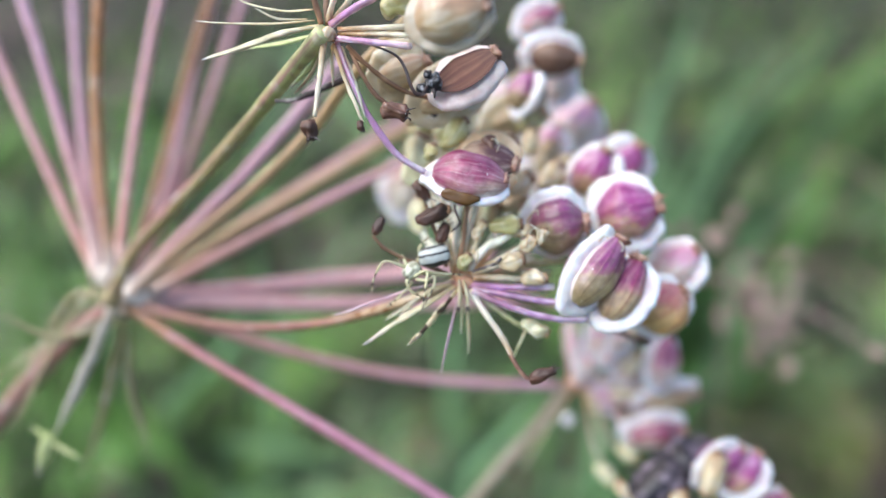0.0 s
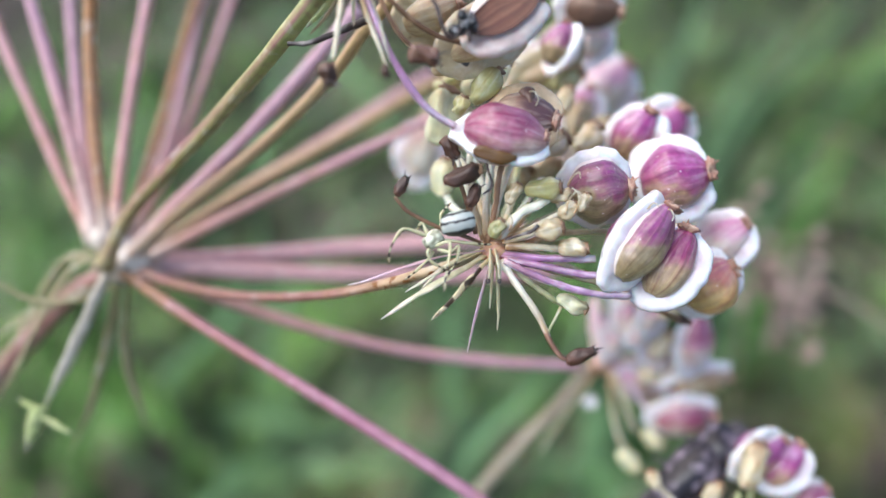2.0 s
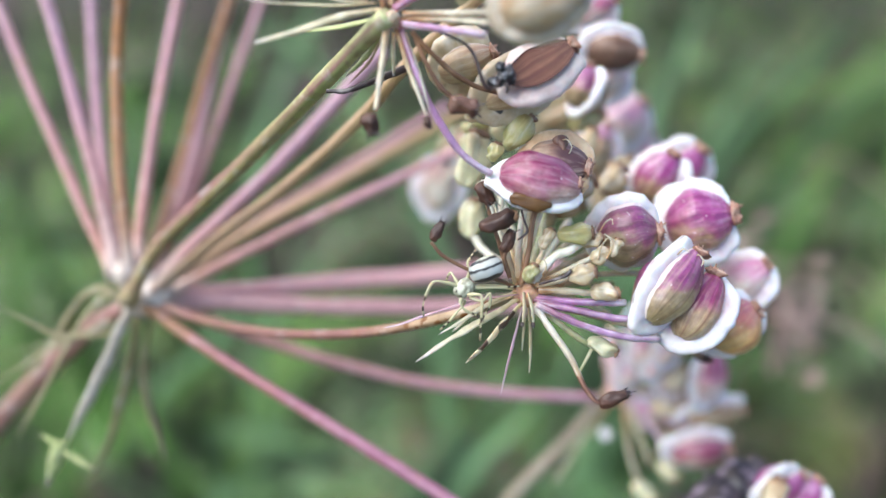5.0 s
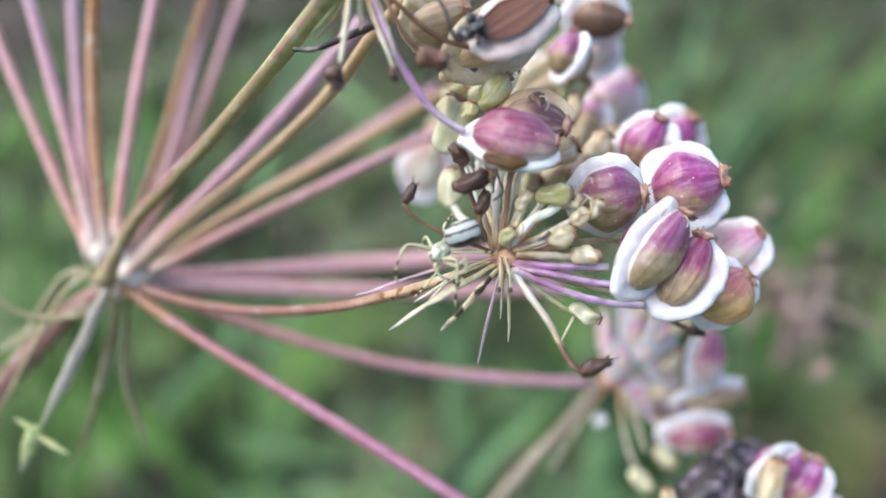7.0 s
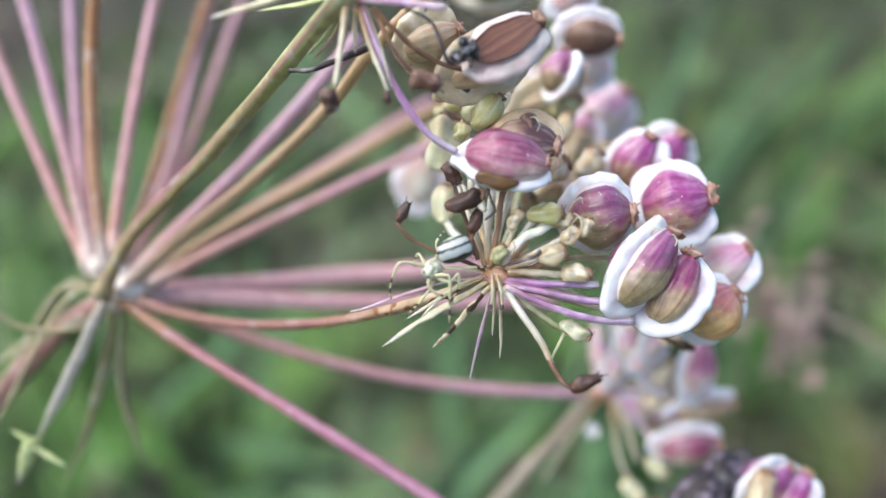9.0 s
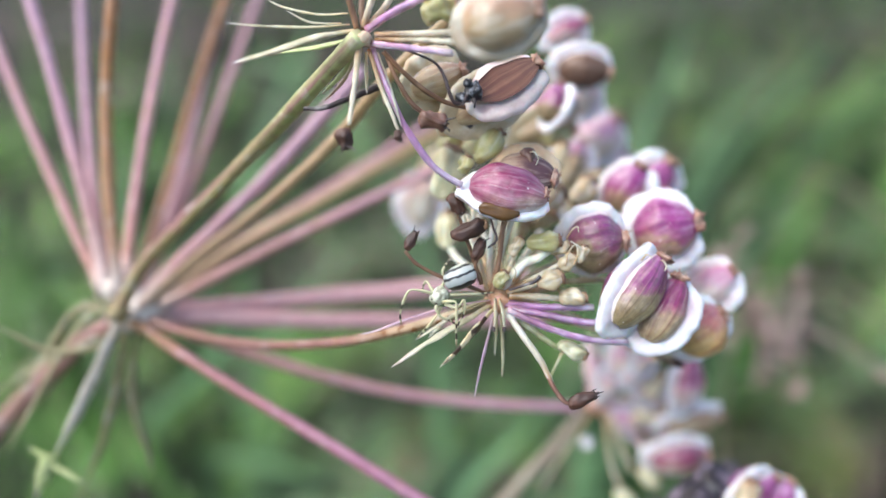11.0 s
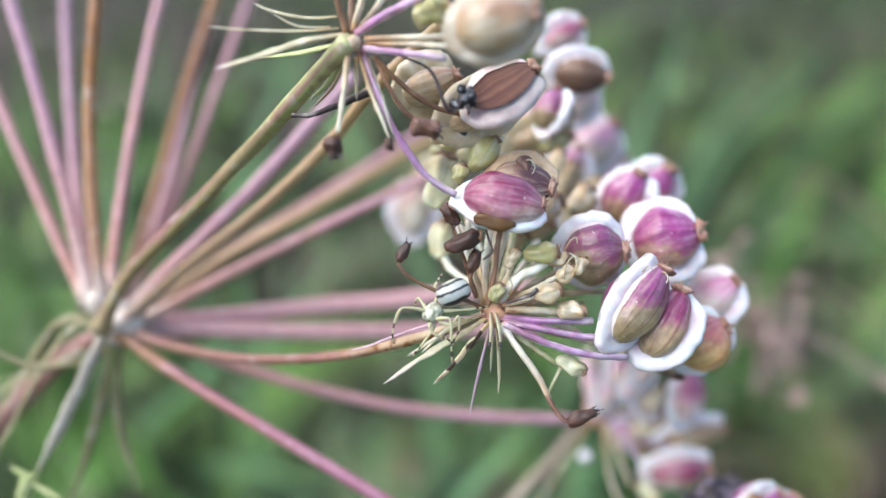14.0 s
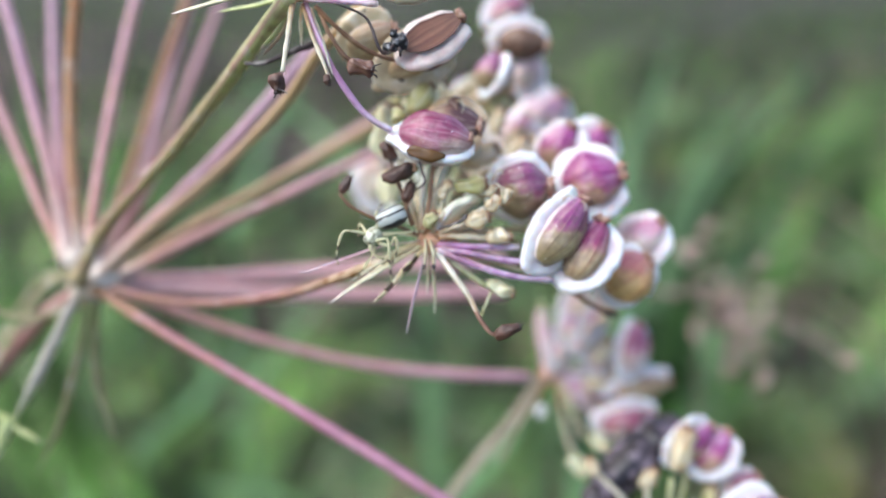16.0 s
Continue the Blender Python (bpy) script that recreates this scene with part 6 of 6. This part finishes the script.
young_fruit((45.36, -6.60, -16.23), 1.82, 1.55, 110, 0, OVARY_CREAM)


# ---- dew, insects and the spider ----
BUG_TAIL, BUG_HEAD = (45.59, -4.20, -19.87), (53.51, -3.20, -13.17)
INSECT_TAIL, INSECT_HEAD = (30.10, -20.80, 14.25), (28.77, -21.00, 14.25)
DEW = (43.52, 8.60, -14.08)
# milky white mixed into the drop's colour stands for its bright glint
WATER_GLINT, nodes, links, b = shader("water_glint", 0.02)
b.inputs["Base Color"].default_value = (0.95, 0.96, 0.98, 1)
b.inputs["Transmission Weight"].default_value = 0.6
b.inputs["IOR"].default_value = 1.33


def dew_drop(at, size):
    bm = ellipsoid(size * MM, size * MM, 12, 16, None, 0, 1, 0.0)
    ob = finish("dew_drop", bm, WATER_GLINT, None, "", PLANT @ Matrix.Translation((Vector(at) + Vector(HUB)) * MM))
    return tagged(ob, "round dew drop hanging from a pedicel, its bright glint painted milky white", "dew drop")


dew_drop(DEW, 1.5)


def skin_material(name, colours, size, low, high, rough=0.4):
    """Insect skin: two colours in irregular mottles."""
    m, nodes, links, b = shader(name, rough)
    at = nodes.new("ShaderNodeTexCoord")
    n = node(nodes, "ShaderNodeTexNoise", Scale=size, Detail=3.0, Roughness=0.6)
    links.new(at.outputs["Object"], n.inputs["Vector"])
    r = ramp(nodes, (low, colours[0]), (high, colours[1]))
    links.new(n.outputs["Fac"], r.inputs[0])
    links.new(r.outputs[0], b.inputs["Base Color"])
    bump = node(nodes, "ShaderNodeBump", Strength=0.5, Distance=0.0001)
    links.new(n.outputs["Fac"], bump.inputs["Height"])
    links.new(bump.outputs[0], b.inputs["Normal"])
    return m


BUG_SKIN = skin_material("bug_skin", ((0.012, 0.009, 0.014), (0.30, 0.24, 0.30)), 900.0, 0.47, 0.74)
BUG_DARK = skin_material("bug_dark", ((0.03, 0.024, 0.028), (0.10, 0.08, 0.09)), 1500.0, 0.4, 0.7)
# grey mottled skin; the pale patches also paint in white glints
INSECT_SKIN = skin_material("insect_skin", ((0.014, 0.015, 0.018), (0.24, 0.25, 0.27)), 3000.0, 0.50, 0.66)


def along(tail, head):
    """A pose at the middle of two places, with z towards the head."""
    a, b = (Vector(tail) + Vector(HUB)) * MM, (Vector(head) + Vector(HUB)) * MM
    z = (b - a).normalized()
    y = Vector((0, -1, 0))
    y = (y - z * y.dot(z)).normalized()
    m = Matrix((y.cross(z), y, z)).transposed().to_4x4()
    m.translation = (a + b) / 2
    return PLANT @ m, (b - a).length


def mottled_bug():
    m, length = along(BUG_TAIL, BUG_HEAD)
    bug = new("mottled_bug")
    bug.matrix_world = m
    tagged(bug, "dark mottled lilac-grey bug clinging among the fruits", "insect")
    wide = length * 0.40
    part("abdomen", ellipsoid(length * 0.74, wide, 16, 20, lambda u: math.sin(math.pi * u) ** 0.5 * (0.8 + 0.3 * u), 0.0, 1, 0.12, 2), BUG_SKIN, bug, "", Matrix.Translation((0, 0, -length * 0.06)))
    part("thorax", ellipsoid(length * 0.32, wide * 1.02, 12, 20, lambda u: math.sin(math.pi * u) ** 0.5 * (1.1 - 0.35 * u), 0.0, 1, 0.15, 5), BUG_SKIN, bug, "", Matrix.Translation((0, 0, length * 0.30)))
    part("head", ellipsoid(length * 0.18, wide * 0.5, 10, 16, None, 0, 1, 0.15, 7), BUG_DARK, bug, "", Matrix.Translation((0, 0, length * 0.46)))
    part("tail_end", ellipsoid(length * 0.22, wide * 0.55, 10, 14, None, 0, 1, 0.2, 8), BUG_DARK, bug, "", Matrix.Translation((0, -0.0003, -length * 0.43)))
    for s in (-1, 1):
        for z in (-0.12, 0.12, 0.3):
            pts = [(s * wide * 0.35, 0, z * length), (s * wide * 0.52, -wide * 0.1, z * length * 1.15), (s * wide * 0.5, -wide * 0.5, z * length * 1.3)]
            part("leg", tube(pts, lambda u: 0.00018 * (1.2 - 0.6 * u), 4, 7, 0, 0.2), BUG_DARK, bug)
    return bug


mottled_bug()


def black_insect():
    m, length = along(INSECT_TAIL, INSECT_HEAD)
    ant = new("black_insect")
    ant.matrix_world = m
    tagged(ant, "tiny blue-black insect perched on a brown pedicel", "insect")
    part("abdomen", ellipsoid(length * 0.84, length * 0.90, 16, 20, None, 0, 1, 0.6, 1), INSECT_SKIN, ant, "", Matrix.Translation((-0.0003, 0, -length * 0.20)))
    part("thorax", ellipsoid(length * 0.75, length * 0.56, 12, 16, None, 0, 1, 0.6, 2), INSECT_SKIN, ant, "", Matrix.Translation((0.0001, 0, length * 0.25)))
    head = part("head", ellipsoid(length * 0.4, length * 0.42, 10, 14, None, 0, 1, 0.1, 3), INSECT_SKIN, ant, "", Matrix.Translation((-0.00075, 0.0002, length * 0.1)))
    for s in (-1, 1):
        part("eye", ellipsoid(length * 0.16, length * 0.16, 8, 10, None, 0, 1, 0), DRY_BLACK, head, "", Matrix.Translation((-length * 0.1, length * 0.16, s * length * 0.1)))
    for pts in (((0.22, 0, 0.20), (0.36, 0.05, 0.60), (-0.10, 0.12, 0.92), (-0.75, 0.1, 1.12), (-1.30, 0.05, 1.45), (-1.62, 0.0, 1.95), (-1.95, -0.1, 2.87)),
                ((0, 0.1, 0.1), (0.25, 0.3, 0.25), (0.42, 0.1, 0.3)), ((0, 0.1, -0.1), (0.3, 0.3, -0.2), (0.5, 0.05, -0.25))):
        part("leg", tube([Vector(p) * length for p in pts], lambda u: length * 0.105 * (1.1 - 0.7 * u), 5, 7, 0, 0.3), DRY_BLACK, ant)
    return ant


black_insect()


def spider_materials():
    # white abdomen with dark bands that run lengthwise
    m, nodes, links, b = shader("spider_abdomen", 0.35, 0.2, 0.2)
    at = nodes.new("ShaderNodeTexCoord")
    sep = nodes.new("ShaderNodeSeparateXYZ")
    links.new(at.outputs["Object"], sep.inputs[0])
    n = node(nodes, "ShaderNodeTexNoise", Scale=2500.0, Detail=2.0)
    links.new(at.outputs["Object"], n.inputs["Vector"])
    across = nodes.new("ShaderNodeMath")
    across.operation = "MULTIPLY_ADD"
    links.new(n.outputs["Fac"], across.inputs[0])
    across.inputs[1].default_value = 0.00028
    links.new(sep.outputs[0], across.inputs[2])
    scaled = node(nodes, "ShaderNodeMapRange", From_Min=-0.0009, From_Max=0.0012)
    links.new(across.outputs[0], scaled.inputs["Value"])
    white, black = (0.46, 0.49, 0.46), (0.02, 0.02, 0.022)
    r = ramp(nodes, (0.0, (0.5, 0.55, 0.42)), (0.16, (0.55, 0.6, 0.5)), (0.19, black), (0.235, black), (0.26, white), (0.39, white), (0.41, black), (0.47, black), (0.495, white), (0.68, white), (0.71, black), (0.95, black), (0.98, (0.4, 0.42, 0.34)))
    links.new(scaled.outputs[0], r.inputs[0])
    links.new(r.outputs[0], b.inputs["Base Color"])
    leg, nodes, links, b = shader("spider_leg", 0.35, 0.1, 0.2)
    uv = nodes.new("ShaderNodeUVMap")
    uv.uv_map = "UVMap"
    sep = nodes.new("ShaderNodeSeparateXYZ")
    links.new(uv.outputs[0], sep.inputs[0])
    pale, dark = (0.54, 0.52, 0.32), (0.03, 0.022, 0.016)
    r = ramp(nodes, (0.0, pale), (0.60, pale), (0.62, dark), (0.68, dark), (0.70, pale), (0.77, pale), (0.79, dark), (0.87, dark), (0.89, (0.5, 0.45, 0.3)), (1.0, (0.2, 0.15, 0.1)))
    links.new(sep.outputs[0], r.inputs[0])
    links.new(r.outputs[0], b.inputs["Base Color"])
    return m, leg


ABDOMEN, LEG = spider_materials()
CARAPACE = skin_material("carapace", ((0.20, 0.20, 0.13), (0.60, 0.62, 0.48)), 2200.0, 0.36, 0.56, 0.3)
spider = new("crab_spider")
tagged(spider, "tiny pale green spider with a black-striped white abdomen", "spider")


def spider_leg(*points):
    pts = [Vector(p) * MM for p in points]
    bm = tube(pts, lambda u: MM * (0.098 - 0.045 * u) * (1 + 0.25 * math.sin(u * 15.7)), 5, 9, 0, 0.1)
    return part("leg", bm, LEG, spider)


spider_legs = []


belly = part("abdomen", ellipsoid(2.1 * MM, 1.55 * MM, 18, 24, lambda u: math.sin(math.pi * u) ** 0.55 * (0.92 + 0.14 * u), 0, 1, 0.05, 3), ABDOMEN, spider, "white abdomen with three black lengthwise stripes", pose(0, 0, 0, 0, 69, 0) @ pose(0, 0, 0, -8, 0, 0))
front = part("carapace", ellipsoid(1.3 * MM, 1.1 * MM, 12, 18, lambda u: math.sin(math.pi * u) ** 0.5 * (1.06 - 0.2 * u), 0, 1, 0.08, 6), CARAPACE, spider, "pale green carapace", pose(-1.30 * MM, 0.05 * MM, -1.22 * MM, 0, -135, 0))
for s in (-0.2, 0.2):
    part("eye", ellipsoid(0.12 * MM, 0.12 * MM, 6, 8, None, 0, 1, 0), DRY_BLACK, front, "", Matrix.Translation((s * MM, -0.38 * MM, 0.45 * MM)))
spider_legs.append(spider_leg((-1.64, -0.10, -1.07), (-2.56, -0.50, -0.85), (-3.20, -0.60, -0.89), (-3.59, -0.40, -1.71), (-3.74, -0.20, -2.42), (-3.67, 0.00, -3.02)))
spider_legs.append(spider_leg((-1.64, 0.00, -1.00), (-1.92, 0.10, -0.57), (-2.10, 0.30, -0.32), (-2.28, 0.60, -0.50), (-2.35, 0.80, -0.78), (-2.35, 1.00, -1.07)))
spider_legs.append(spider_leg((-1.07, -0.30, -1.57), (-0.57, -0.80, -1.49), (-0.25, -0.90, -1.64), (-0.21, -0.60, -2.85), (-0.21, -0.40, -3.56), (-0.18, -0.10, -4.34)))
spider_legs.append(spider_leg((-0.93, -0.20, -1.71), (-0.21, -0.50, -1.89), (0.25, -0.50, -1.42), (0.28, -0.20, -2.28), (0.00, 0.10, -2.85), (-0.21, 0.30, -3.42)))
spider_legs.append(spider_leg((-1.42, -0.20, -1.78), (-1.49, -0.30, -2.06), (-1.21, -0.20, -2.49), (-0.78, 0.00, -2.70), (-0.43, 0.20, -2.85), (0.00, 0.40, -3.20)))
spider_legs.append(spider_leg((-0.85, 0.20, -1.14), (0.14, 0.10, -1.10), (0.85, 0.10, -1.07), (1.35, 0.30, -1.03), (1.78, 0.50, -1.00), (2.21, 0.70, -0.96)))
spider_legs.append(spider_leg((-1.21, 0.30, -0.85), (-1.00, 0.80, -0.28), (-1.10, 0.90, 0.28), (-0.96, 1.00, 0.64), (-0.78, 1.00, 0.93), (-0.60, 1.10, 1.14)))
spider_legs.append(spider_leg((-1.21, 0.10, -1.89), (-1.32, 0.20, -2.28), (-1.78, 0.50, -2.92), (-2.06, 0.70, -3.31), (-2.35, 0.90, -3.63), (-2.63, 1.10, -3.95)))

# seconds, place of the abdomen in millimetres from the hub, heading of the head in degrees
SPIDER_ROWS = [
    (0.0, (29.71, -18.70, 3.53), 33),
    (1.5, (29.63, -18.70, 3.57), 32),
    (2.0, (29.41, -18.70, 3.41), 34),
    (3.0, (29.30, -18.70, 3.03), 38),
    (3.5, (29.03, -18.70, 3.15), 40),
    (4.5, (29.00, -18.70, 3.31), 41),
    (7.0, (29.12, -18.70, 3.26), 40),
    (8.0, (29.09, -18.70, 3.41), 41),
    (11.0, (29.12, -18.70, 3.27), 42),
    (12.5, (29.14, -18.70, 3.30), 43),
    (14.0, (29.07, -18.70, 3.14), 44),
    (16.0, (29.12, -18.70, 3.29), 45),
]


def hinge(root, swing):
    """A pose in the spider's space: a swing round a leg's root, away from or towards the viewer."""
    r = Vector(root) * MM
    return Matrix.Translation(r) @ pose(0, 0, 0, swing, 0, 0) @ Matrix.Translation(-r)


def motions():
    walk(spider, [(t, PLANT @ Matrix.Translation((Vector(at) + Vector(HUB)) * MM) @ pose(0, 0, 0, 0, -(heading - 42), 0)) for t, at, heading in SPIDER_ROWS])
    # two front legs reach out from the body during the first seconds
    for leg, root, fold in ((spider_legs[2], (-1.07, -0.3, -1.57), -52), (spider_legs[3], (-0.93, -0.2, -1.71), -40)):
        walk(leg, [(t, hinge(root, fold * k)) for t, k in ((0.0, 1.0), (1.0, 0.95), (2.0, 0.6), (3.0, 0.2), (3.5, 0.05), (4.5, 0.0), (16.0, 0.0))])


motions()
